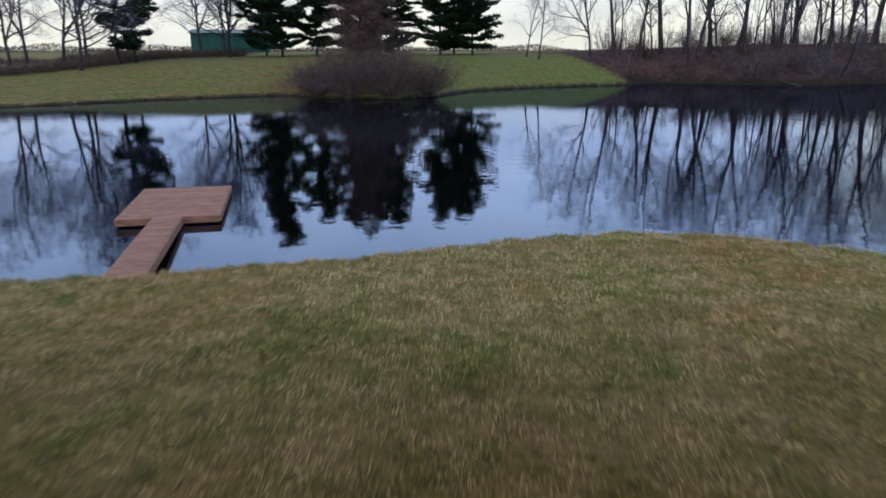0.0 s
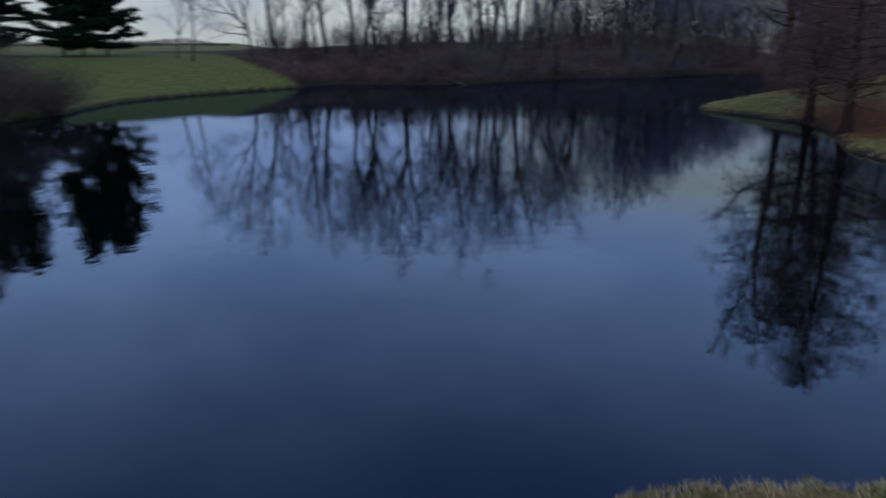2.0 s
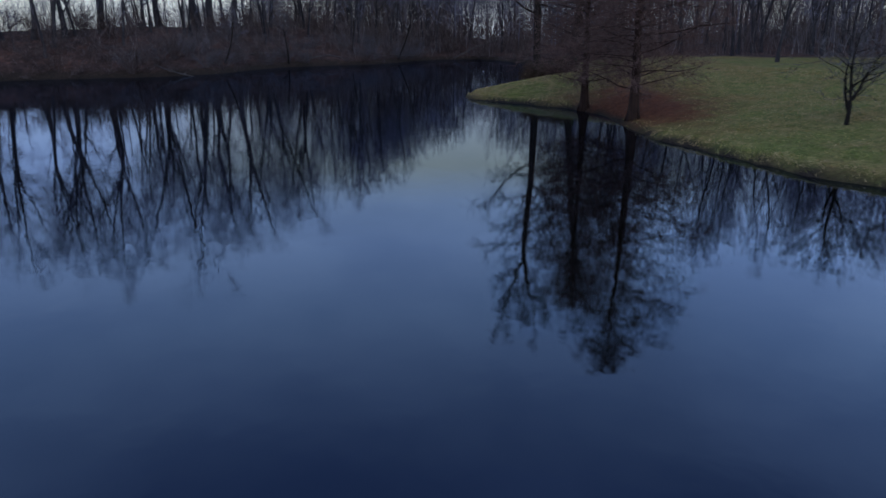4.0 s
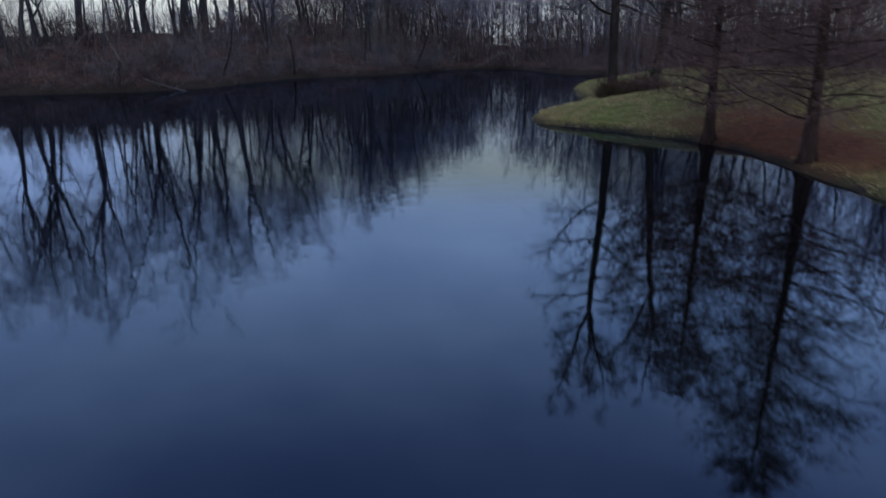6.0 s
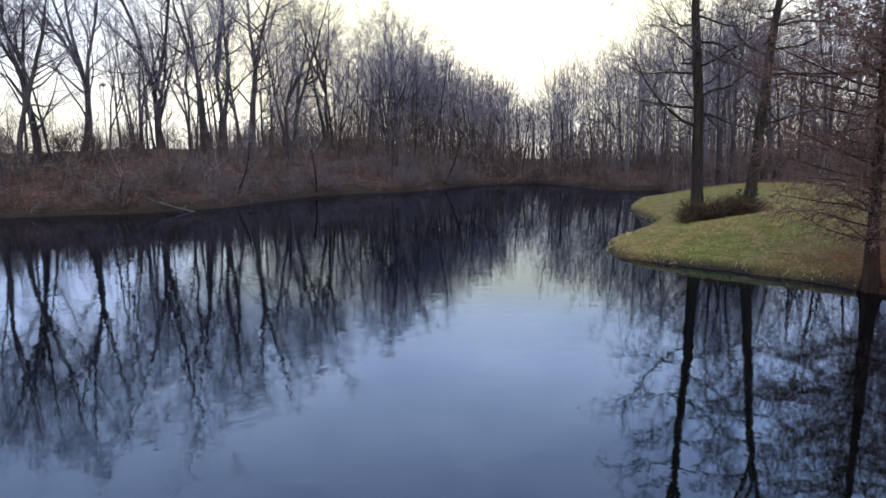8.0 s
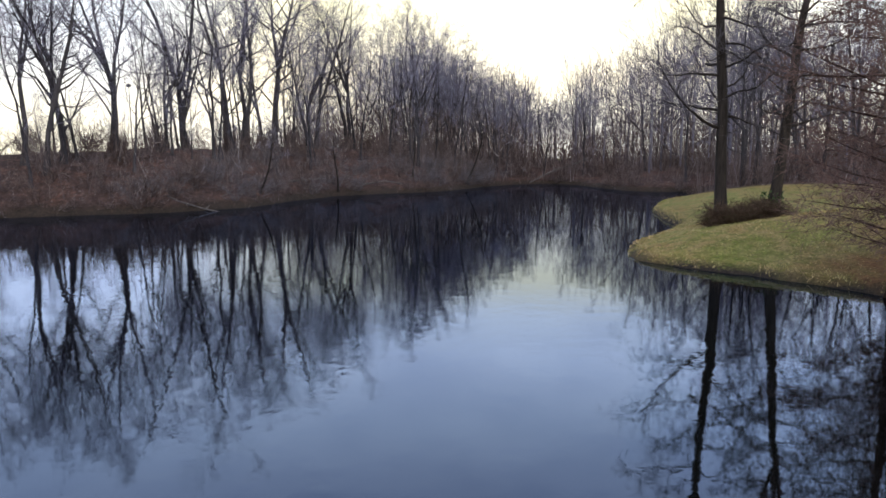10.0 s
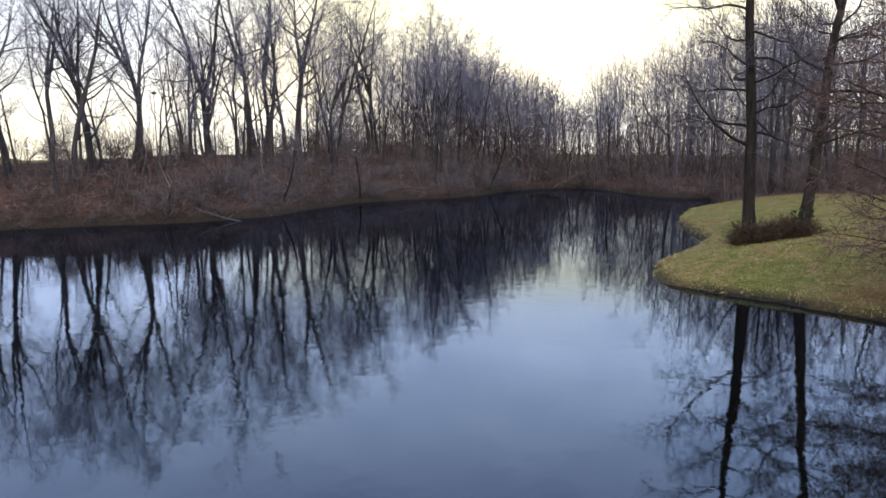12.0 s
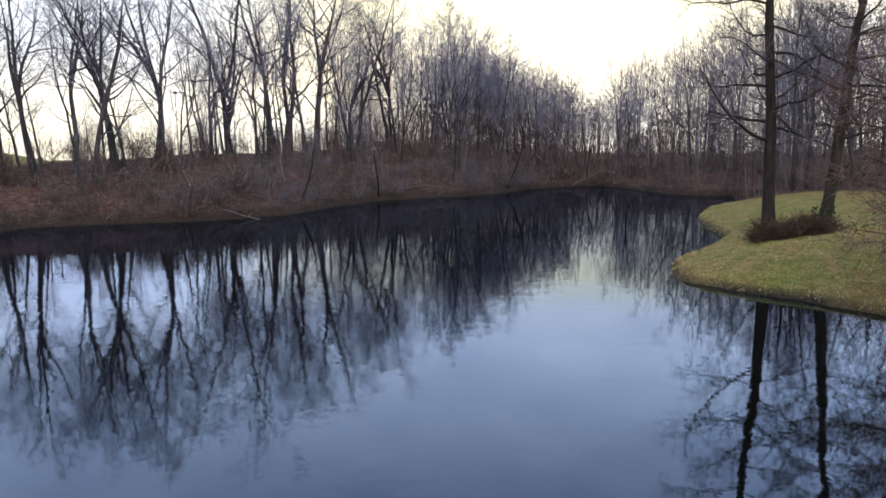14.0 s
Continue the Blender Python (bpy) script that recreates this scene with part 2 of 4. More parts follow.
M_IVY = mat_islands("ivy_leaves", [(0.0, (0.012, 0.026, 0.008)), (0.6, (0.03, 0.055, 0.016)), (1.0, (0.06, 0.085, 0.03))], 0.6)
M_CYPRESS = mat_bark("bark_cypress", (0.022, 0.013, 0.010), (0.07, 0.042, 0.031))
M_CYTWIG = mat_islands("twigs_cypress", [(0.0, (0.075, 0.043, 0.035)), (1.0, (0.17, 0.108, 0.09))])
M_NEEDLE = mat_islands("pine_needles", [(0.0, (0.006, 0.015, 0.008)), (0.6, (0.014, 0.032, 0.015)), (1.0, (0.03, 0.055, 0.026))], 0.7)


def mat_grass():
    m, n, l, b = material("grass_blades", 0.9, spec=0.1)
    g = n.new("ShaderNodeNewGeometry")
    patch = noise_tex(n, l, 2.2, 6, 0.72)
    k = n.new("ShaderNodeMath")
    k.operation = "MULTIPLY_ADD"
    k.inputs[1].default_value = 0.34
    l.new(g.outputs["Random Per Island"], k.inputs[0])
    k2 = n.new("ShaderNodeMath")
    k2.operation = "MULTIPLY_ADD"
    k2.inputs[1].default_value, k2.inputs[2].default_value = 2.1, -0.72
    l.new(patch, k2.inputs[0])
    l.new(k2.outputs[0], k.inputs[2])
    col = ramp(n, l, k.outputs[0], [(0.05, (0.05, 0.07, 0.014)), (0.27, (0.108, 0.122, 0.025)), (0.45, (0.20, 0.155, 0.062)), (0.72, (0.37, 0.295, 0.15)), (1.0, (0.16, 0.075, 0.035))])
    tone = ramp(n, l, noise_tex(n, l, 0.24, 5, 0.62), [(0.34, (0.78, 0.98, 0.62)), (0.48, (1.08, 1.05, 1.02)), (0.56, (1.06, 1.0, 0.95)), (0.68, (1.0, 0.80, 0.64))])
    col = mix(n, l, 1.0, col, shore_tone(n, l), "MULTIPLY")
    l.new(mix(n, l, 0.9, col, tone, "MULTIPLY"), b.inputs["Base Color"])
    return m


M_GRASS = mat_grass()
M_DECK = mat_plain("deck_boards", (0.12, 0.052, 0.030), (0.37, 0.18, 0.108), 2.2, 0.75, 0.3, (1, 5, 9))
M_POST = mat_plain("dark_posts", (0.02, 0.022, 0.024), (0.06, 0.06, 0.06), 4.0, 0.6)
# near-black filling for the shaded gap under the dock
M_UNDERDECK = mat_plain("dark_under_deck", (0.006, 0.006, 0.007), (0.014, 0.014, 0.015), 4.0, 0.6)
M_BARN = mat_plain("green_metal_siding", (0.012, 0.075, 0.062), (0.018, 0.10, 0.082), 0.6, 0.5, 0.4)
M_LOG = mat_plain("weathered_wood", (0.045, 0.038, 0.034), (0.14, 0.12, 0.108), 3.0)
M_ROOF = mat_plain("dark_green_roofing", (0.012, 0.05, 0.042), (0.02, 0.07, 0.06), 0.6, 0.5, 0.4)

# ---- ground: one sheet with the pond sunk into it ----
SHORE = [(-75, 45), (-62, 22), (-35, 13), (-18, 12.2), (-9, 12.8), (-6.5, 13.2), (-4, 13.8), (-2, 14.4), (0.2, 15.4), (2.2, 16.1), (4.3, 16.5), (6.3, 16.4), (8.1, 15.7), (9.4, 14.8), (10.6, 12.8),
         (11.5, 9), (13, 3), (17, -4), (24, -6), (29, 0), (30.4, 10), (30.7, 20.5), (32, 26), (34.5, 30.3), (37.4, 35), (41.3, 38.7), (45.2, 42.2), (47.3, 46), (48, 50), (48, 54), (48.6, 56.6), (50.3, 58.2),
         (54, 59.8), (60, 60.6), (65, 61.8), (69, 65), (75, 69), (83, 72.2), (93, 73.6), (104, 75), (106, 77.5), (101, 81), (101, 86), (104.5, 91.5), (109, 98), (110, 103), (104, 106), (96, 106),
         (86, 103.5), (81, 104), (76, 106), (69, 107), (61, 104.5), (54, 101), (47.5, 101.2), (43, 102.5), (39, 105), (35, 107), (31, 108), (27, 104.2), (21, 101), (12.5, 96.5), (4.6, 89.8), (1, 82), (-0.5, 77.5),
         (-4.7, 73.2), (-9.2, 73), (-13, 75), (-15, 79), (-18, 80), (-23, 77), (-28, 73.6), (-32, 69.6), (-35.3, 66), (-39, 63.3), (-50, 57), (-62, 53)]
# x, y, lip, slope length, crest, slope beyond, woods floor, lush green
REGIONS = [
    (0, 4, 0.70, 14, 1.05, 0.01, 0, 0), (-30, 2, 0.70, 14, 1.05, 0.01, 0, 0), (18, -18, 0.70, 14, 1.05, 0.01, 0, 0), (-80, 20, 0.4, 20, 1.2, 0.01, 0, 0.2),
    (-50, 75, 0.14, 26, 1.9, 0.0, 0, 0.3), (-95, 150, 0.14, 26, 1.3, 0.0, 0, 0.2), (-110, 110, 0.14, 26, 1.3, 0.0, 0, 0.2), (-42, 152, 0.25, 20, 3.9, 0.008, 0, 0.3), (-22, 95, 0.14, 20, 3.5, 0.01, 0, 0.4), (0, 105, 0.14, 20, 3.9, 0.008, 0, 0.9), (9, 112, 0.14, 16, 4.0, 0.008, 0, 1.0),
    (14, 110.5, 0.14, 16, 4.0, 0.008, 0, 1.0), (18.3, 107, 0.14, 14, 4.0, 0.008, 0, 1.0), (21, 104, 0.14, 14, 4.0, 0.008, 0, 1.0), (23.8, 102.4, 0.14, 14, 3.6, 0.0, 0, 1.0),
    (21.8, 117, 0.3, 13, 4.5, 0.01, 1, 0), (23.8, 111.5, 0.3, 13, 4.4, 0.01, 1, 0), (27.0, 107.4, 0.4, 12, 4.6, 0.01, 1, 0),
    (31, 123, 0.4, 21, 4.9, -0.03, 1, 0), (42, 120, 0.4, 22, 5.4, -0.035, 1, 0), (56, 118, 0.4, 24, 6.0, -0.035, 1, 0), (80, 122, 0.4, 26, 6.0, -0.03, 1, 0), (105, 120, 0.4, 22, 4.2, 0.0, 1, 0),
    (122, 98, 0.3, 20, 2.4, 0.0, 1, 0), (118, 80, 0.4, 18, 3.2, 0.02, 1, 0), (110, 60, 0.4, 20, 3.4, 0.04, 1, 0), (93, 44, 0.4, 34, 2.9, 0.05, 1, 0), (88, 20, 0.4, 40, 3.0, 0.05, 1, 0), (110, 30, 0.4, 40, 4.0, 0.05, 1, 0), (84, -5, 0.4, 40, 3.0, 0.05, 1, 0),
    (55, 51, 0.2, 15, 2.5, 0.0, 0, 0.15), (70, 48, 0.22, 16, 2.6, 0.0, 0, 0.2), (72, 32, 0.24, 20, 2.5, 0.005, 0, 0.5), (75, 61, 0.3, 11, 1.9, 0.02, 0, 0.15), (48, 34, 0.2, 14, 1.6, 0.03, 0, 0.4), (58, 22, 0.24, 22, 2.4, 0.02, 0, 0.6), (45, 5, 0.4, 22, 2.4, 0.02, 0, 0.6),
]
_S = np.array(SHORE, float)
_A, _B = _S, np.roll(_S, -1, axis=0)
_R = np.array(REGIONS, float)


def shore_distance(x, y):
    """Distance to the shore, positive on land, for flat arrays."""
    x, y = np.asarray(x, float), np.asarray(y, float)
    best, inside = np.full(x.shape, 1e9), np.zeros(x.shape, bool)
    for (ax, ay), (bx, by) in zip(_A, _B):
        dx, dy = bx - ax, by - ay
        s = np.clip(((x - ax) * dx + (y - ay) * dy) / (dx * dx + dy * dy), 0, 1)
        best = np.minimum(best, np.hypot(x - ax - s * dx, y - ay - s * dy))
        cross = (ay > y) != (by > y)
        if ay != by:
            inside ^= cross & (x < (bx - ax) * (y - ay) / (by - ay) + ax)
    return np.where(inside, -best, best)


def wobble(x, y, f, seed=0.0):
    return (np.sin(x * f + 1.3 + seed) * np.cos(y * f * 1.17 + 0.4 + seed) + 0.6 * np.sin(x * f * 2.3 + y * f * 1.9 + seed * 2) + 0.4 * np.cos(x * f * 4.1 - y * f * 3.7 + seed)) / 2.0


def smooth(t):
    t = np.clip(t, 0, 1)
    return t * t * (3 - 2 * t)


def land(x, y):
    """Height, woods floor, lush green and shore distance at flat arrays of places."""
    x, y = np.asarray(x, float), np.asarray(y, float)
    d = shore_distance(x, y)
    d = d + np.where(np.abs(d) < 6, 0.22 * wobble(x, y, 1.6) + 0.12 * wobble(x, y, 4.3, 2.0), 0)
    w = 1.0 / (((x[:, None] - _R[None, :, 0]) ** 2 + (y[:, None] - _R[None, :, 1]) ** 2) ** 1.6 + 1e-3)
    w /= w.sum(1)[:, None]
    lip, length, crest, beyond, woods, lush = (w @ _R[:, i] for i in range(2, 8))
    far = np.minimum(np.maximum(d - length, 0), 120)
    z = np.where(d > 0, lip * smooth(d / 0.55) + (crest - lip) * np.sin(np.clip(d / length, 0, 1) * math.pi / 2) + beyond * far, np.maximum(-1.6, d * 0.45 - 0.05))
    # the land falls away behind the wooded bank
    z = z - (4.5 * smooth((d - 26) / 55) + 0.045 * np.clip(d - 80, 0, 1500)) * smooth((x - 15 - 0.2 * (y - 40)) / 12) * smooth((y - 90) / 20)
    z = z + np.where(d > 1, 0.05 * wobble(x, y, 0.5) + 0.02 * wobble(x, y, 2.2, 1.0), 0) * np.clip(d, 0, 1)
    return z, woods, lush, d


def ground_z(x, y):
    return float(land([x], [y])[0][0])


def scatter(rng, count, x0, x1, y0, y1, test):
    """Random places where test(x, y, z, woods, d) holds, as rows of x, y, z."""
    x, y = rng.uniform(x0, x1, count * 12), rng.uniform(y0, y1, count * 12)
    z, w, _, d = land(x, y)
    ok = test(x, y, z, w, d)
    return np.c_[x, y, z][ok][:count]


def axis(lo, hi, fine_lo, fine_hi, fine, mid):
    inner = list(np.arange(fine_lo, fine_hi, fine))
    left = list(np.arange(lo, fine_lo, mid))
    right = list(np.arange(fine_hi, hi + 0.01, mid))
    out = [lo - 8 * 1.6 ** k for k in range(13, 0, -1)] + left + inner + right + [hi + 8 * 1.6 ** k for k in range(1, 14)]
    return np.array(out)


def needle_bed(x, y):
    """How thickly rust-brown needles cover the ground under the two cypresses."""
    ax, ay = (x - 46.5) * 0.78 + (y - 40.5) * 0.62, -(x - 46.5) * 0.62 + (y - 40.5) * 0.78
    return smooth(1.45 - np.hypot(ax / 9.0, ay / 4.6) + 0.28 * wobble(x, y, 0.9) + 0.15 * wobble(x, y, 2.7, 1.0))


def build_ground():
    xs, ys = axis(-75, 130, -13, 13, 0.28, 0.8), axis(-20, 150, 2, 18, 0.28, 0.8)
    gx, gy = np.meshgrid(xs, ys)
    x, y = gx.ravel(), gy.ravel()
    z, woods, lush, d = land(x, y)
    nx, ny = len(xs), len(ys)
    i = np.arange(nx * ny).reshape(ny, nx)
    quads = np.stack([i[:-1, :-1], i[:-1, 1:], i[1:, 1:], i[1:, :-1]], -1).reshape(-1, 4)
    me = bpy.data.meshes.new("ground")
    me.from_pydata(np.c_[x, y, z], [], quads)
    me.polygons.foreach_set("use_smooth", [True] * len(quads))
    wood = smooth((woods - 0.5 + 0.10 * wobble(x, y, 0.35)) / 0.16 + 0.5)
    wood = np.where((y > 150) & (x < 120), wood * 0.0, wood)
    needles = needle_bed(x, y)
    bx, by = x + 12.5, y - 82
    needles = np.maximum(needles, 0.55 * smooth(1.3 - np.hypot(bx / 9, by / 6) + 0.2 * wobble(x, y, 0.7)))
    bare = np.where(d < 0.3, 1.0, smooth(1.0 - (d - 0.3) / 0.35) * 0.8)
    # overhang shade at the wooded bank's foot, painted as a wider dark band
    bare = np.maximum(bare, wood * smooth(1.0 - (d - 0.4) / (1.5 + wobble(x, y, 0.7))) * 0.9)
    lush = np.clip(lush + 0.25 * wobble(x, y, 0.25, 3.0), 0, 1)
    for name, v in (("woods", wood), ("lush", lush), ("needles", needles), ("bare", bare)):
        a = me.attributes.new(name, "FLOAT", "POINT")
        a.data.foreach_set("value", np.asarray(v, np.float32))
    me.materials.append(M_GROUND)
    return tagged(new("ground", me), "winter grass ground round a pond, leaf litter under woods", "ground", kind="structure")


build_ground()

wm = bpy.data.meshes.new("water")
wm.from_pydata([(-85, -12, 0), (118, -12, 0), (118, 116, 0), (-85, 116, 0)], [], [(0, 1, 2, 3)])
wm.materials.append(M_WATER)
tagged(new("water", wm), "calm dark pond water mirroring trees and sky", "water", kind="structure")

# ---- tubes and trees ----


class Tubes:
    """Collects tapered tubes and makes one mesh of them."""

    def __init__(self):
        self.v, self.f, self.n = [], [], 0

    def tube(self, pts, radii, sides, cap=True):
        pts = np.asarray(pts, float)
        k = len(pts)
        tang = np.gradient(pts, axis=0)
        tang /= np.linalg.norm(tang, axis=1)[:, None] + 1e-9
        ref = np.array([0.0, 0.0, 1.0]) if abs(tang[0][2]) < 0.8 else np.array([1.0, 0.0, 0.0])
        a = np.cross(tang, ref)
        a /= np.linalg.norm(a, axis=1)[:, None] + 1e-9
        b = np.cross(tang, a)
        th = np.arange(sides) * 2 * math.pi / sides
        ring = pts[:, None] + (a[:, None] * np.cos(th)[None, :, None] + b[:, None] * np.sin(th)[None, :, None]) * np.asarray(radii)[:, None, None]
        self.v.append(ring.reshape(-1, 3))
        o = self.n
        for i in range(k - 1):
            for j in range(sides):
                j2 = (j + 1) % sides
                self.f.append((o + i * sides + j, o + i * sides + j2, o + (i + 1) * sides + j2, o + (i + 1) * sides + j))
        if cap:
            self.f.append(tuple(o + (k - 1) * sides + j for j in range(sides)))
        self.n += k * sides

    def tri(self, a, b, c):
        self.v.append(np.array([a, b, c], float))
        self.f.append((self.n, self.n + 1, self.n + 2))
        self.n += 3

    def tris(self, a, b, c):
        k = len(a)
        self.v.append(np.stack([a, b, c], 1).reshape(-1, 3))
        self.f += [(i, i + 1, i + 2) for i in range(self.n, self.n + 3 * k, 3)]
        self.n += 3 * k

    def mesh(self, name, mat, smooth_faces=True):
        me = bpy.data.meshes.new(name)
        me.from_pydata(np.concatenate(self.v), [], self.f)
        if smooth_faces:
            me.polygons.foreach_set("use_smooth", [True] * len(self.f))
        me.materials.append(mat)
        return me


def part(name, me, parent, label=""):
    ob = new(name, me)
    ob.parent = parent
    return tagged(ob, label)


def wander(rng, start, way, length, steps, bend, lift):
    """A crooked line from start; lift pulls it up (or down, minus)."""
    pts, p, d = [np.array(start, float)], np.array(start, float), np.array(way, float)
    for _ in range(steps):
        d = d + rng.normal(0, bend, 3) + np.array([0, 0, lift])
        d /= np.linalg.norm(d)
        p = p + d * length / steps
        pts.append(p.copy())
    return np.array(pts)


def along(pts, s):
    f = s * (len(pts) - 1)
    i = min(int(f), len(pts) - 2)
    return pts[i] + (pts[i + 1] - pts[i]) * (f - i), (pts[i + 1] - pts[i]) / (np.linalg.norm(pts[i + 1] - pts[i]) + 1e-9)


def side_way(rng, d, angle, az=None):
    d = d / np.linalg.norm(d)
    ref = np.array([0, 0, 1.0]) if abs(d[2]) < 0.9 else np.array([1.0, 0, 0])
    a = np.cross(d, ref)
    a /= np.linalg.norm(a)
    b = np.cross(d, a)
    az = rng.uniform(0, 2 * math.pi) if az is None else az
    return d * math.cos(angle) + (a * math.cos(az) + b * math.sin(az)) * math.sin(angle)


def side_ways(rng, d, lo, hi):
    """side_way for many directions at once, with angles between lo and hi."""
    n = len(d)
    d = d / (np.linalg.norm(d, axis=1)[:, None] + 1e-9)
    a = np.cross(d, rng.normal(0, 1, (n, 3)))
    a /= np.linalg.norm(a, axis=1)[:, None] + 1e-9
    t = rng.uniform(lo, hi, n)[:, None]
    return d * np.cos(t) + a * np.sin(t)


def twigs(tubes, rng, p, d, length, lo, hi, width, bend=0.0, sag=0.0):
    """Tapering twigs from the points p, off the directions d: one thin blade each, or two where they bend. Returns their starts and ends."""
    way = side_ways(rng, d, lo, hi)
    way[:, 2] += sag
    e = p + way * length[:, None]
    w = np.cross(way, rng.normal(0, 1, (len(p), 3)))
    w *= width / 2 / (np.linalg.norm(w, axis=1)[:, None] + 1e-9)
    if bend:
        m = p + way * length[:, None] * 0.5
        e = e + rng.normal(0, bend, (len(p), 3)) * length[:, None]
        tubes.tris(p - w, p + w, m)
        tubes.tris(m - w * 0.5, m + w * 0.5, e)
    else:
        tubes.tris(p - w, p + w, e)
    return p, e


def spread_on(rng, a, b, count, lo=0.1, hi=1.0):
    """Places along the lines a to b, count on each, with the lines' directions and lengths."""
    i = np.repeat(np.arange(len(a)), count)
    s = rng.uniform(lo, hi, len(i))[:, None]
    way = b[i] - a[i]
    return a[i] + way * s, way, np.linalg.norm(way, axis=1)


def bare_tree(seed, height, girth, clear=0.35, limbs=14, detail=2, fork=False, lean=(0, 0), spread=0.32, flat=0.0, bark=None, twig=None, fine=0):
    """A leafless broadleaf tree: trunk with limbs, and a crown of finer branches and twigs. The base is at the origin."""
    rng = np.random.default_rng(seed)
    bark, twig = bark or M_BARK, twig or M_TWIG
    wood, crown, subs = Tubes(), Tubes(), []
    trunk = wander(rng, (0, 0, -0.3), (lean[0], lean[1], 1), height * 0.93, 11, 0.075, 0.06)
    r = girth / 2
    tr = [r * (1.0 - 0.93 * (i / 11) ** 0.85) for i in range(12)]
    tr[0] *= 1.45
    wood.tube(trunk, tr, 7)
    stems = [(trunk, tr)]
    for k in range(int(fork)):
        s = rng.uniform(0.14, 0.5)
        p, d = along(trunk, s)
        st = wander(rng, p, side_way(rng, d, rng.uniform(0.3, 0.62)), height * (0.97 - s) * rng.uniform(0.75, 1.0), 8, 0.09, 0.07)
        sr = [r * 0.62 * (1 - 0.93 * i / 8) for i in range(9)]
        wood.tube(st, sr, 6)
        stems.append((st, sr))
    for si, (st, sr) in enumerate(stems):
        count = limbs if si == 0 else limbs * 3 // 5
        lo = clear if si == 0 else 0.12
        for i in range(count):
            s = lo + (0.99 - lo) * ((i + rng.uniform(0, 0.9)) / count) ** 0.9
            p, d = along(st, min(s, 0.99))
            rel = (s - lo) / (1 - lo)
            ln = height * spread * (1.05 - 0.62 * rel) * rng.uniform(0.6, 1.15)
            r0 = max(0.02, min(np.interp(s * (len(sr) - 1), range(len(sr)), sr) * 0.62, 0.013 * ln + 0.012))
            limb = wander(rng, p, side_way(rng, d, rng.uniform(0.5, 1.05) + flat), ln, 6, 0.21, 0.085 - 0.07 * flat)
            wood.tube(limb, [r0 * (1 - 0.85 * k / 6) for k in range(7)], 4)
            nsub = 5 + detail
            for j in range(nsub):
                q = 0.3 + 0.7 * (j + rng.uniform(0, 0.8)) / nsub
                p2, d2 = along(limb, min(q, 0.99))
                l2 = ln * rng.uniform(0.30, 0.55) * (1.15 - 0.5 * q)
                sub = wander(rng, p2, side_way(rng, d2, rng.uniform(0.4, 0.9)), l2, 2, 0.16, 0.06)
                rr = max(0.012, r0 * 0.42 * (1 - 0.5 * q))
                crown.tube(sub, [rr, rr * 0.7, rr * 0.4], 3, cap=False)
                subs += [(sub[0], sub[1], l2), (sub[1], sub[2], l2)]
    sa, sb = np.array([q[0] for q in subs]), np.array([q[1] for q in subs])
    p, d, ln = spread_on(rng, sa, sb, 2 + (detail + 1) // 2 + fine)
    ta, tb = twigs(crown, rng, p, d, 2 * ln * rng.uniform(0.45, 0.9, len(p)), 0.3, 0.8, 0.026, 0.12 if detail > 1 else 0.0)
    p, d, ln = spread_on(rng, ta, tb, 3)
    twigs(crown, rng, p, d, ln * rng.uniform(0.4, 0.8, len(p)), 0.3, 0.8, 0.017)
    top = new("bare_tree")
    part("trunk", wood.mesh("trunk", bark), top)
    part("crown", crown.mesh("crown", twig, False), top, "leafless branches and fine twigs")
    return top


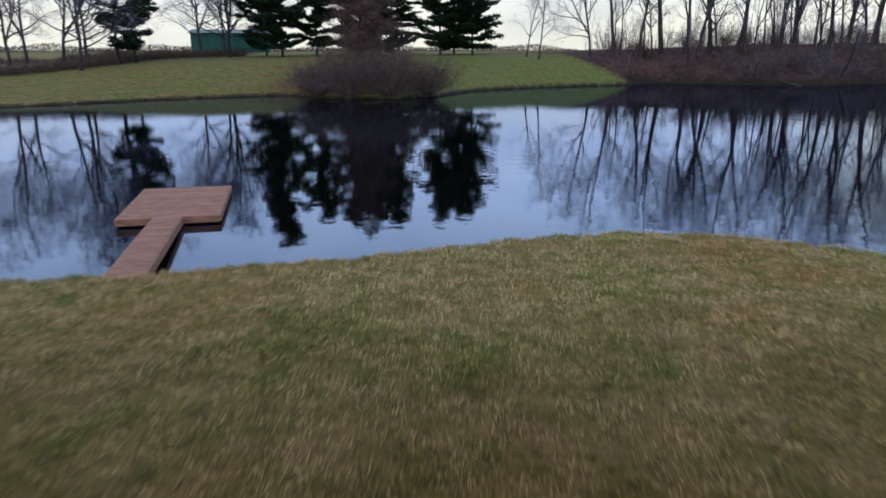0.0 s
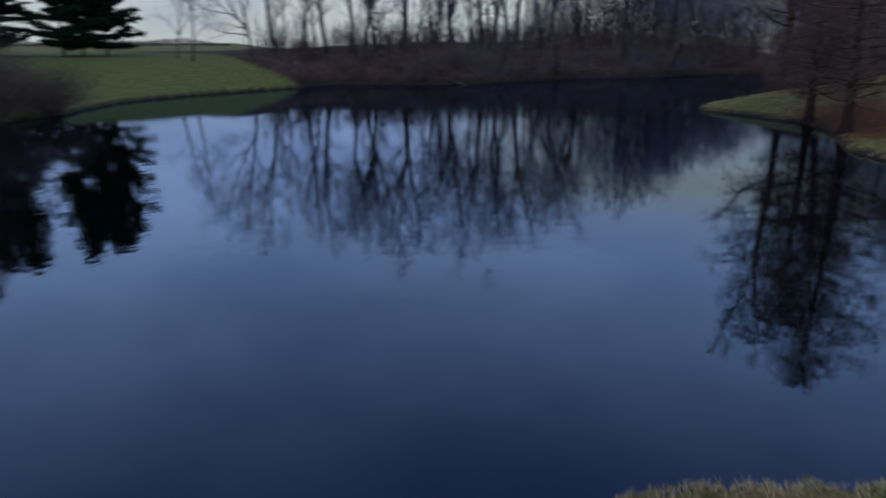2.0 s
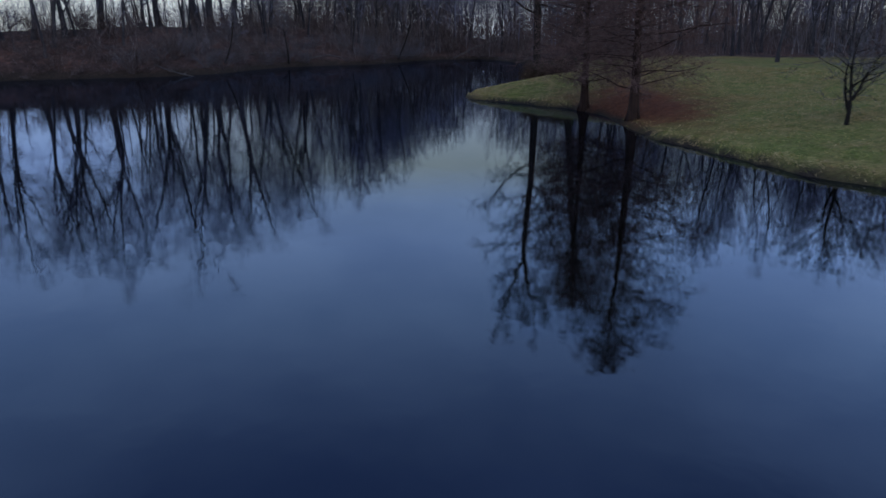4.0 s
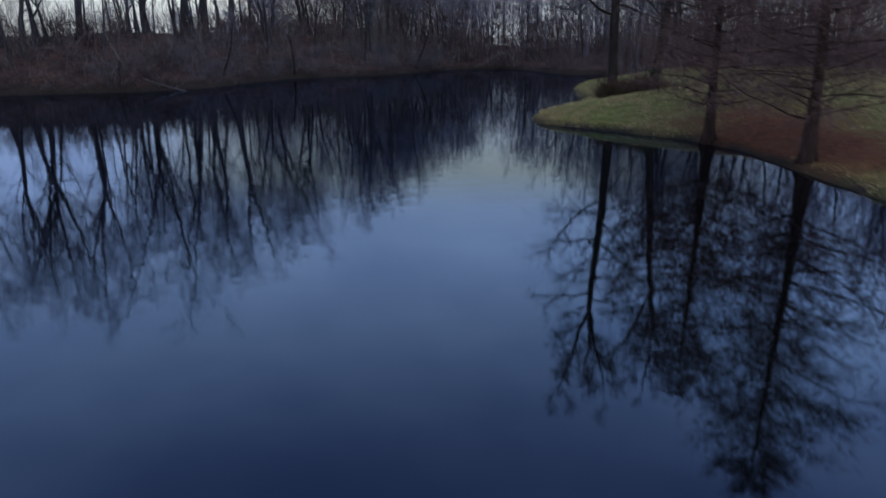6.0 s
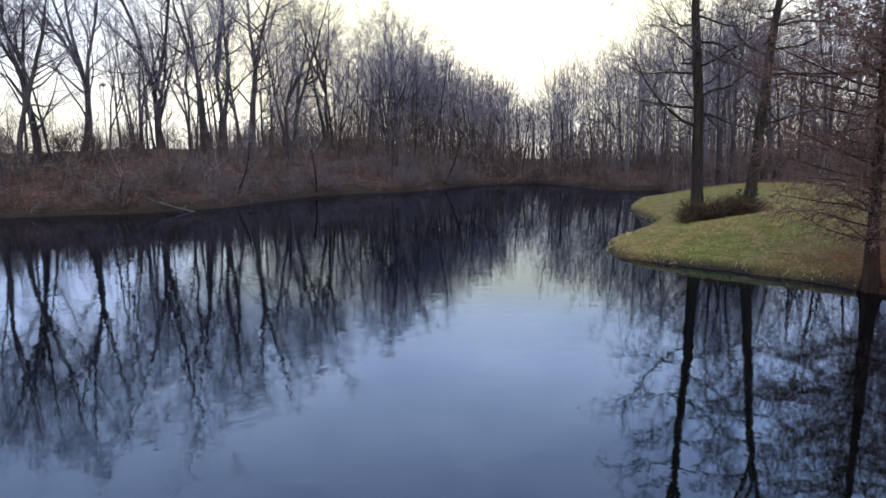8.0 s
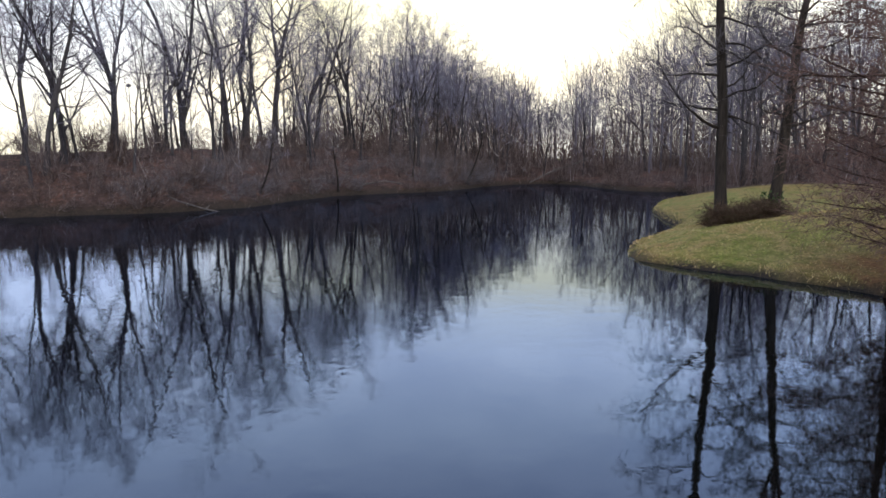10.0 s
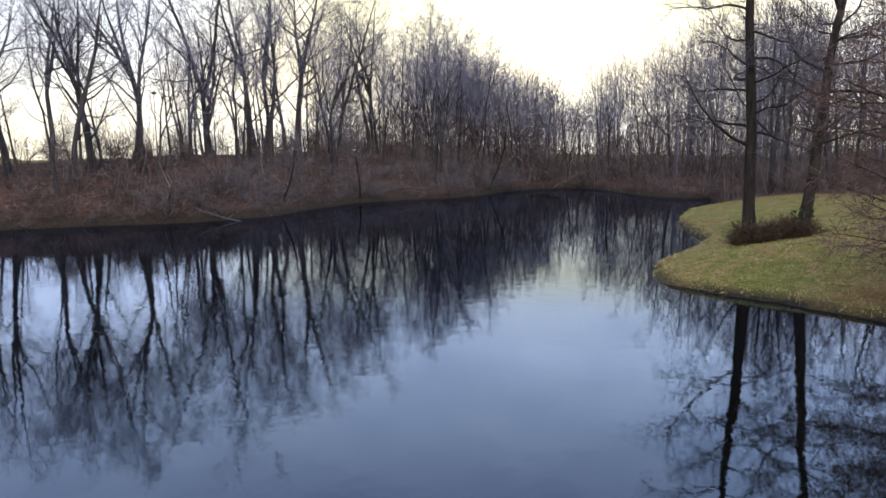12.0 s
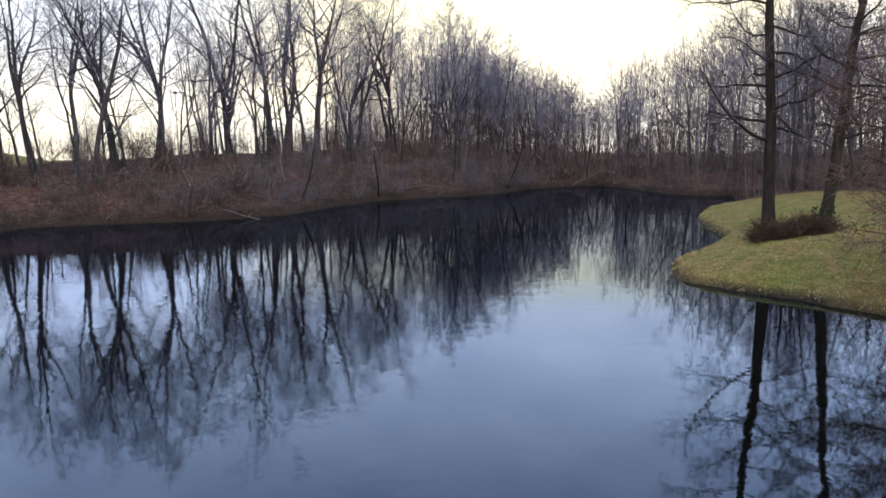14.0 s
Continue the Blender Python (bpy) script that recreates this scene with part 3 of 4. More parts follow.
def lawn_tree(seed, height, girth, fork_at, lean, first):
    """A big leafless lawn tree: straight trunk with long level crooked limbs, parting into leaders high up."""
    rng = np.random.default_rng(seed)
    wood, crown, subs = Tubes(), Tubes(), []
    r = girth / 2
    trunk = wander(rng, (0, 0, -0.3), (lean[0], lean[1], 1), fork_at + 0.3, 12, 0.03, 0.03)
    tr = [r * (1.0 - 0.42 * i / 12) for i in range(13)]
    tr[0], tr[1] = r * 1.5, r * 1.1
    wood.tube(trunk, tr, 10)
    stems = [(trunk, tr, first / fork_at, 17)]
    for k in range(3):
        az = k * 2.1 + rng.uniform(0, 0.6)
        way = np.array([math.cos(az) * 0.42, math.sin(az) * 0.42, 1.0])
        st = wander(rng, trunk[-1] - (0, 0, 0.1), way / np.linalg.norm(way), (height - fork_at) * rng.uniform(0.85, 1.08), 8, 0.09, 0.05)
        sr = [r * 0.46 * (1 - 0.92 * i / 8) for i in range(9)]
        wood.tube(st, sr, 7)
        stems.append((st, sr, 0.12, 9))
    for si, (st, sr, lo, count) in enumerate(stems):
        for i in range(count):
            s = lo + (0.98 - lo) * (i + rng.uniform(0, 0.8)) / count
            p, d = along(st, min(s, 0.98))
            ln = (height * 0.25 * (1.05 - 0.25 * s) if si == 0 else height * 0.17 * (1.1 - 0.6 * s)) * rng.uniform(0.55, 1.15)
            az = i * 2.399 + si + rng.uniform(-0.4, 0.4)
            rise = rng.uniform(-0.1, 0.35) if si == 0 else rng.uniform(0.1, 0.8)
            way = np.array([math.cos(az), math.sin(az), rise])
            limb = wander(rng, p, way / np.linalg.norm(way), ln, 9, 0.17, 0.035)
            r0 = min(np.interp(s * (len(sr) - 1), range(len(sr)), sr) * 0.5, 0.014 * ln + 0.02)
            wood.tube(limb, [r0 * (1 - 0.85 * k / 9) for k in range(10)], 5)
            for j in range(11):
                q = 0.18 + 0.82 * (j + rng.uniform(0, 0.8)) / 11
                p2, d2 = along(limb, min(q, 0.99))
                l2 = ln * rng.uniform(0.22, 0.45) * (1.2 - 0.5 * q)
                sub = wander(rng, p2, side_way(rng, d2, rng.uniform(0.4, 1.0)), l2, 3, 0.2, 0.03)
                rr = max(0.012, r0 * 0.38 * (1 - 0.5 * q))
                crown.tube(sub, [rr, rr * 0.75, rr * 0.5, rr * 0.3], 3, cap=False)
                subs += [(sub[k], sub[k + 1], l2) for k in range(3)]
    sa, sb = np.array([q[0] for q in subs]), np.array([q[1] for q in subs])
    p, d, ln = spread_on(rng, sa, sb, 4)
    ta, tb = twigs(crown, rng, p, d, 2.2 * ln * rng.uniform(0.45, 1.0, len(p)), 0.3, 0.9, 0.024, 0.14)
    p, d, ln = spread_on(rng, ta, tb, 3)
    twigs(crown, rng, p, d, ln * rng.uniform(0.4, 0.8, len(p)), 0.3, 0.9, 0.016)
    top = new("bare_tree")
    part("trunk", wood.mesh("trunk", M_DARK_BARK), top)
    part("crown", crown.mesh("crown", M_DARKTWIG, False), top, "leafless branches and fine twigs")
    return top


def put(ob, x, y, turn=0.0, size=1.0, tall=1.0, z=None):
    c = copy_thing(ob, Matrix.Identity(4))
    c.scale = (size, size, size * tall)
    c.location = (x, y, (ground_z(x, y) if z is None else z) - 0.05)
    c.rotation_euler = (0, 0, turn)
    return c


def scrap(ob):
    for o in (*ob.children_recursive, ob):
        bpy.data.objects.remove(o)

def cypress(seed, height, girth, reach):
    """A leafless bald cypress: flared straight trunk, tiers of thin level branches, a cone of fine twigs."""
    rng = np.random.default_rng(seed)
    wood, crown, brs = Tubes(), Tubes(), []
    trunk = wander(rng, (0, 0, -0.4), (0, 0, 1), height, 14, 0.012, 0.05)
    r = girth / 2
    prof = [r * (1 - 0.95 * (i / 14)) for i in range(15)]
    prof[0], prof[1] = r * 1.4, r * 1.08
    wood.tube(trunk, prof, 10)
    for k in range(7):
        a = k * 0.9 + rng.uniform(0, 0.3)
        foot = np.array([math.cos(a), math.sin(a), 0])
        wood.tube([foot * r * 0.7 + (0, 0, 0.9), foot * r * 1.05 + (0, 0, 0.3), foot * r * 1.6 + (0, 0, -0.25)], [r * 0.16, r * 0.28, r * 0.26], 5)
    count = int(height * 6)
    for i in range(count):
        s = 0.12 + 0.87 * (i + rng.uniform(0, 1)) / count
        p, d = along(trunk, min(s, 0.99))
        ln = reach * (0.75 + 0.35 * math.sin(min(1.0, s * 2.2) * 1.57)) * (1.02 - s ** 3.4) * rng.uniform(0.55, 1.1) + 0.3
        az = i * 2.399 + rng.uniform(-0.3, 0.3)
        way = np.array([math.cos(az), math.sin(az), rng.uniform(0.02, 0.3)])
        br = wander(rng, p, way / np.linalg.norm(way), ln, 5, 0.13, 0.02)
        r0 = 0.010 + 0.007 * ln
        wood.tube(br, [r0, r0 * 0.85, r0 * 0.7, r0 * 0.5, r0 * 0.35, r0 * 0.15], 4, cap=False)
        brs += [(br[k], br[k + 1], ln) for k in range(5)]
    ba, bb = np.array([q[0] for q in brs]), np.array([q[1] for q in brs])
    reachs = np.array([q[2] for q in brs])
    p, d, _ = spread_on(rng, ba, bb, 10)
    l2 = (0.40 + 0.21 * np.repeat(reachs, 10)) * rng.uniform(0.5, 1.1, len(p))
    d[:, 2] *= 0.5
    ta, tb = twigs(crown, rng, p, d, l2, 0.5, 1.1, 0.035, 0.08)
    p, d, ln = spread_on(rng, ta, tb, 5)
    twigs(crown, rng, p, d, ln * rng.uniform(0.3, 0.6, len(p)), 0.4, 1.0, 0.026)
    top = new("cypress_tree")
    part("trunk", wood.mesh("trunk", M_CYPRESS), top)
    part("crown", crown.mesh("crown", M_CYTWIG, False), top, "rust-brown leafless twigs")
    return top


def pine(seed, height, reach, bare=0.07):
    """A white pine: straight trunk, tiers of level limbs with dark needle clumps at their ends."""
    rng = np.random.default_rng(seed)
    wood, crown, brs = Tubes(), Tubes(), []
    trunk = wander(rng, (0, 0, -0.3), (0, 0, 1), height, 10, 0.02, 0.06)
    r = 0.011 * height
    wood.tube(trunk, [r * (1 - 0.94 * i / 10) for i in range(11)], 7)
    tiers = int(height * 0.95)
    for i in range(tiers):
        s = bare + (0.985 - bare) * (i + rng.uniform(0, 0.5)) / tiers
        for k in range(rng.integers(3, 6)):
            p, d = along(trunk, s)
            rel = (s - bare) / (1 - bare)
            ln = reach * (0.72 + 0.45 * math.sin(rel * 2.6)) * (1.0 - rel ** 2.2 * 0.85) * rng.uniform(0.55, 1.2)
            az = rng.uniform(0, 6.283)
            way = np.array([math.cos(az), math.sin(az), 0.08 + 0.35 * rel])
            br = wander(rng, p, way / np.linalg.norm(way), ln, 4, 0.10, 0.03)
            wood.tube(br, [0.05, 0.042, 0.03, 0.02, 0.008], 4, cap=False)
            brs += [(br[j], br[j + 1]) for j in range(4)]
    ba, bb = np.array([q[0] for q in brs]), np.array([q[1] for q in brs])
    c, d, _ = spread_on(rng, ba, bb, 17, 0.0, 1.05)
    c = c + rng.normal(0, 1, c.shape) * (0.32, 0.32, 0.10)
    c, d = np.repeat(c, 8, axis=0), np.repeat(d / (np.linalg.norm(d, axis=1)[:, None] + 1e-9), 8, axis=0)
    w = rng.normal(0, 1, c.shape) * (1, 1, 0.45) + d * 0.6 + (0, 0, 0.25)
    w /= np.linalg.norm(w, axis=1)[:, None]
    side = np.cross(w, rng.normal(0, 1, c.shape))
    side *= 0.11 / (np.linalg.norm(side, axis=1)[:, None] + 1e-9)
    crown.tris(c - side, c + side, c + w * rng.uniform(0.4, 0.8, len(c))[:, None])
    top = new("pine_tree")
    part("trunk", wood.mesh("trunk", M_BARK), top)
    part("crown", crown.mesh("crown", M_NEEDLE, False), top, "dark green layered needles")
    return top


def shrub(seed, height, width, stems, mat=None, name="shrub", dense=1):
    """A leafless thicket shrub: arching stems from one root, with twigs."""
    rng = np.random.default_rng(seed)
    crown, sts = Tubes(), []
    for i in range(stems):
        az, out = rng.uniform(0, 6.283), rng.uniform(0.1, 1.0)
        way = np.array([math.cos(az) * out, math.sin(az) * out, rng.uniform(0.7, 1.3)])
        foot = np.array([math.cos(az), math.sin(az), 0]) * rng.uniform(0, 0.12) * width
        ln = height * rng.uniform(0.65, 1.25)
        st = wander(rng, foot - (0, 0, 0.1), way / np.linalg.norm(way), ln, 5, 0.16, -0.05)
        st[:, :2] *= width / height / 1.2
        crown.tube(st, [0.022, 0.019, 0.015, 0.012, 0.008, 0.004], 3, cap=False)
        sts += [(st[k], st[k + 1]) for k in range(1, 5)]
    p, d, _ = spread_on(rng, np.array([q[0] for q in sts]), np.array([q[1] for q in sts]), 2 * dense + 1)
    ta, tb = twigs(crown, rng, p, d, height * rng.uniform(0.15, 0.4, len(p)), 0.4, 1.0, 0.026, 0.0 if dense == 1 else 0.1)
    p, d, ln = spread_on(rng, ta, tb, 2 if dense == 1 else 3)
    twigs(crown, rng, p, d, ln * rng.uniform(0.3, 0.6, len(p)), 0.4, 1.0, 0.018)
    return new(name, crown.mesh(name, mat or M_BRUSH, False))


def at_ground(ob, x, y, turn=0.0, sink=0.0):
    ob.location = (x, y, ground_z(x, y) - sink)
    ob.rotation_euler = (0, 0, turn)
    return ob


# ---- the dock ----


def box(bm, lo, hi, m=None):
    v = bmesh.ops.create_cube(bm, size=1.0, matrix=Matrix.LocRotScale([(a + b) / 2 for a, b in zip(lo, hi)], None, [b - a for a, b in zip(lo, hi)]))["verts"]
    if m:
        bmesh.ops.transform(bm, matrix=m, verts=v)
    return v


def bm_part(name, bm, mat, parent, label="", edge=0.0):
    if edge:
        bmesh.ops.bevel(bm, geom=list(bm.edges), offset=edge, segments=1, affect="EDGES")
    me = bpy.data.meshes.new(name)
    bm.to_mesh(me)
    bm.free()
    me.materials.append(mat)
    return part(name, me, parent, label)


def box_part(name, lo, hi, mat, parent, label="", edge=0.006):
    bm = bmesh.new()
    box(bm, lo, hi)
    return bm_part(name, bm, mat, parent, label, edge)


def dock():
    """A T-shaped dock: a platform of boards on a frame and posts, and a gangway to the bank. Origin at the platform's front left corner, on the water."""
    w, dpt, top = 2.78, 4.65, 0.25
    d = tagged(new("dock"), "red-brown wooden swimming dock with gangway, standing in the pond", "dock")
    board = None
    n = 29
    step = dpt / n
    rng = np.random.default_rng(3)
    for i in range(n):
        if board is None:
            board = box_part("board", (0, 0, -0.035), (w, step - 0.008, 0), M_DECK, d)
            ob = board
        else:
            ob = board.copy()
            scene.collection.objects.link(ob)
        ob.location = (0, i * step, top + rng.uniform(-0.002, 0.002))
    box_part("fascia", (0.0, -0.042, top - 0.2), (w, -0.002, top - 0.004), M_DECK, d)
    box_part("fascia", (0.0, dpt + 0.002, top - 0.2), (w, dpt + 0.042, top - 0.004), M_DECK, d)
    box_part("fascia", (-0.042, -0.042, top - 0.2), (-0.002, dpt + 0.042, top - 0.004), M_DECK, d)
    box_part("fascia", (w + 0.002, -0.042, top - 0.2), (w + 0.042, dpt + 0.042, top - 0.004), M_DECK, d)
    for y in (0.9, 2.0, 3.1):
        box_part("joist", (0, y, top - 0.19), (w, y + 0.05, top - 0.037), M_POST, d)
    # added unseen blocks; their black stands in for shade under the deck
    for x in (0.03, w / 2 + 0.02):
        for y in (0.03, dpt / 2 + 0.02):
            box_part("float", (x, y, -0.25), (x + w / 2 - 0.05, y + dpt / 2 - 0.05, top - 0.2), M_UNDERDECK, d, "added black block that darkens the gap under the dock", 0.03)
    for x, y in ((-0.12, 1.4), (-0.12, 1.62)):
        t = Tubes()
        t.tube([(x, y, -1.2), (x, y, 0.42)], [0.045, 0.045], 10)
        part("post", t.mesh("post", M_POST), d, "dark steel pipe post")
    # gangway towards the bank
    gw, gl, x0 = 0.74, 6.6, 1.0
    gn = 44
    gs = gl / gn
    bm = bmesh.new()
    for x in (x0 - 0.045, x0 + gw + 0.003):
        for q in box(bm, (x, -0.06 - gl, top - 0.22), (x + 0.042, -0.06, top - 0.005)):
            if q.co.y < -1:
                q.co.z += 0.22
                q.co.x += 0.08
    gangway = bm_part("gangway", bm, M_DECK, d, "red-brown plank gangway on two stringers", 0.005)
    gb = None
    for i in range(gn):
        z = top + 0.01 + 0.22 * (i / gn)
        if gb is None:
            gb = box_part("gangway_board", (0, 0, -0.035), (gw, gs - 0.008, 0), M_DECK, gangway)
            ob = gb
        else:
            ob = gb.copy()
            scene.collection.objects.link(ob)
        ob.location = (x0 + 0.08 * (i + 1) / gn, -0.05 - (i + 1) * gs, z + rng.uniform(-0.002, 0.002))
    return d


dk = dock()
dk.location = (-9.15, 19.3, 0)
dk.rotation_euler = (0, 0, radians(12.5))

# ---- lone trees near the water ----
tagged(at_ground(cypress(11, 16.9, 0.62, 5.2), 42.3, 38.6), "leafless rust-brown bald cypress at the water's edge", "tree", "cypresses on the point")
tagged(at_ground(cypress(12, 15.4, 0.58, 4.8), 46.9, 44.6), "leafless rust-brown bald cypress at the water's edge", "tree", "cypresses on the point")
tagged(at_ground(cypress(13, 14.5, 0.5, 3.6), -9.0, 79.0), "leafless brown cypress rising out of a thicket", "tree")
big_a = lawn_tree(21, 24.5, 0.74, 15.5, (-0.01, 0.01), 5.0)
tagged(at_ground(big_a, 58.6, 56.2, 0.4), "large leafless tree on the lawn with brush at its foot", "tree", "pair of lawn trees")
big_b = lawn_tree(22, 23.5, 0.72, 13.0, (0.13, -0.12), 5.5)
tagged(at_ground(big_b, 60.2, 53.9, 0.0), "large leaning leafless tree on the lawn", "tree", "pair of lawn trees")
small = bare_tree(23, 4.8, 0.26, clear=0.22, limbs=12, detail=1, fork=2, lean=(0.12, -0.1), spread=0.8, flat=0.25, bark=M_DARK_BARK, twig=M_GREYBRUSH)
tagged(at_ground(small, 40.0, 26.4, 1.0), "small spreading leafless ornamental tree on the lawn", "tree")
for i, (x, y, hgt, wid, st) in enumerate([(57.7, 55.6, 1.25, 2.0, 120), (58.4, 54.9, 0.9, 1.7, 90), (58.9, 54.1, 1.2, 1.9, 110), (59.5, 53.4, 1.0, 1.7, 90), (57.3, 56.2, 0.7, 1.3, 60)]):
    tagged(at_ground(shrub(60 + i, hgt, wid, st, M_BRAMBLE, "bramble", 2), x, y), "low tangle of dark brush at the foot of lawn trees", "brush", "brush round the lawn trees")


def ivy(seed, radius, height, count):
    """Ivy leaves clinging to a trunk, thinning out upwards."""
    rng = np.random.default_rng(seed)
    t = Tubes()
    z = height * rng.uniform(0, 1, count) ** 1.6
    az = rng.uniform(0, 6.283, count) + np.sin(z * 3)
    out = radius * (1.25 - 0.2 * z / height) + rng.uniform(0.0, 0.16, count)
    c = np.c_[np.cos(az) * out, np.sin(az) * out, z]
    u = rng.normal(0, 1, (count, 3))
    u /= np.linalg.norm(u, axis=1)[:, None]
    v = np.cross(u, rng.normal(0, 1, (count, 3)))
    v /= np.linalg.norm(v, axis=1)[:, None] + 1e-9
    size = rng.uniform(0.05, 0.11, count)[:, None]
    t.tris(c - u * size, c + v * size * 0.8, c + u * size)
    t.tris(c - u * size, c + u * size, c - v * size * 0.8)
    return new("ivy", t.mesh("ivy", M_IVY, False))


tagged(at_ground(ivy(5, 0.44, 1.5, 420), 60.3, 53.8), "dark green ivy climbing the foot of a lawn tree", "ivy")
for i, (x, y, hgt, wid, st) in enumerate([(-12.8, 75.6, 3.4, 5.2, 110), (-9.4, 73.7, 3.7, 5.6, 130), (-5.2, 73.9, 4.0, 6.0, 140), (-1.6, 76.8, 3.8, 5.2, 120), (-6.8, 79.6, 4.2, 6.0, 90), (-11, 81, 3.6, 5.0, 80), (-14.2, 79.5, 3.0, 4.6, 80)]):
    tagged(at_ground(shrub(70 + i, hgt, wid, st, M_BRUSH, "thicket", 2), x, y), "dense brown leafless thicket overhanging the water", "shrub", "thicket on the point")

# ---- pines and trees on the far lawn ----
for i, (x, y, hgt, reach) in enumerate([(-24.6, 113, 23, 5.2), (-20.0, 117, 19.5, 4.8), (-15.2, 118, 20.5, 5.0), (-11.0, 114, 19.0, 4.6), (-8.0, 118, 20.5, 5.2), (-0.4, 116, 19.5, 4.2), (1.8, 120, 18, 4.4), (4.6, 115, 18, 5.2), (-28.5, 119, 18, 4.6), (-13.0, 124, 18, 5.0)]):
    tagged(at_ground(pine(40 + i, hgt, reach), x, y, i), "dark green white pine with bare lower trunk on the lawn", "tree", "pines behind the pond")
tagged(at_ground(pine(52, 17, 4.2, 0.10), -40.5, 96.8, 1), "dark evergreen tree among bare trees by a hedge", "tree")

# ---- woods ----
rng = np.random.default_rng(7)
GROUP = "bare trees of the woods"
TALL = [bare_tree(100 + i, 25, 0.68, clear=(0.14, 0.24, 0.18, 0.12, 0.26, 0.15)[i], spread=0.36, limbs=(12, 13, 12, 12, 14, 12)[i], detail=2, fork=(2, 1, 1, 3, 0, 2)[i], fine=1, lean=((-0.12, 0), (0.02, 0), (0.0, 0), (-0.05, 0.03), (0.03, 0), (0.08, 0))[i]) for i in range(6)]
FAR = [bare_tree(200 + i, 23, 0.42, clear=0.12 + 0.05 * i, limbs=11, detail=1, fork=1 - i % 2, spread=0.27) for i in range(5)]
OPEN = [bare_tree(310 + i, 23, 0.52, clear=0.12, limbs=20, detail=2, fork=2 - i % 2, spread=0.42, flat=0.2, fine=3) for i in range(3)]
OAK = bare_tree(300, 24, 0.95, clear=0.22, limbs=18, detail=2, fork=True, spread=0.40)
BANK = [(35.6, 119.8, 0, 1.11), (38.9, 118.5, 1, 1.05), (39.5, 114.5, 2, 0.98), (42.3, 117.6, 3, 1.06), (47.6, 118.8, 0, 1.19), (52.7, 129.7, 4, 1.17), (56.9, 124.7, 5, 0.95), (61, 127.7, 2, 1.39),
        (64, 120.9, 1, 1.24), (68.8, 125.4, 4, 1.34), (72.3, 131.9, 1, 1.38), (80.9, 126.2, 2, 1.21), (87.6, 126.3, 3, 1.16), (87.5, 126.7, 4, 1.07), (107.4, 136.2, 0, 1.34), (115.4, 138.1, 5, 1.28),
        (104.2, 123.1, 1, 0.95), (33.9, 145.6, 1, 1.31), (32.7, 122.8, 4, 1.02), (44.6, 122.8, 4, 0.97), (60.2, 126.9, 5, 1.05), (74.5, 130.4, 2, 1.09), (74.9, 119.8, 4, 0.94), (82.2, 129.1, 0, 1.06)]
for k, (x, y, v, size) in enumerate(BANK):
    tagged(put(TALL[v], x, y, k * 2.1, size * rng.uniform(0.86, 0.95)), "tall leafless grey broadleaf tree on the wooded bank", "tree", GROUP)
tagged(put(OAK, 73.6, 126.2, 0.6, 1.18), "wide-limbed leafless oak on the wooded bank", "tree", GROUP)
for k, (x, y, v, size) in enumerate([(-49.9, 96.5, 1, 0.95), (-44.3, 89.5, 2, 0.90), (-51.0, 105.2, 0, 1.0), (-42.6, 96.3, 0, 1.0), (-66, 100, 0, 1.0), (-60, 106, 1, 0.95), (-45.6, 139, 2, 1.1), (-32.5, 112.5, 2, 0.85), (-38, 128, 0, 1.0), (22.5, 112.7, 1, 0.8), (-56, 95, 2, 0.9), (-34.5, 118, 1, 0.9)]):
    tagged(put(OPEN[v], x, y, k * 1.7, size), "leafless wide-crowned tree at the edge of the far lawn", "tree", "bare trees on the far lawn")
for k, (x, y) in enumerate([(14.2, 109.3), (12.6, 111.0)]):
    tagged(put(FAR[k + 1], x, y, k, 0.62), "slender pale leafless tree on the far lawn", "tree", "bare trees on the far lawn")
tagged(put(FAR[2], 75.0, 39.8, 0.4, 0.8), "dark tree trunk at the edge of lawn and woods", "tree", GROUP)


tagged(put(FAR[3], 86.7, 67.6, 1.0, 0.95), "dark-trunked tree behind the lawn trees by the cove", "tree", GROUP)
for k, (x, y, hgt, lean) in enumerate([(83.4, 108.2, 9.5, (0.34, -0.02)), (91.9, 105.9, 13.0, (0.30, -0.28)), (70.0, 107.6, 8.0, (-0.2, -0.2)), (57.0, 104.6, 7.5, (0.12, -0.3))]):
    tr = bare_tree(350 + k, hgt, 0.30, clear=0.35, limbs=9, detail=1, lean=lean, spread=0.34, bark=M_DARK_BARK, twig=M_GREYBRUSH)
    tagged(at_ground(tr, x, y, 0.0), "dark crooked leafless tree leaning over the bank", "tree", "leaning trees on the bank")


def crown_line(az):
    """The rise of the woods' skyline in degrees, from high on both banks to a dip beyond the cove."""
    return float(np.interp(az, (0, 45, 48.9, 55.7, 59.9, 62.4, 65.6, 70), (11, 11, 7.2, 5.0, 6.4, 7.4, 10.8, 13)))


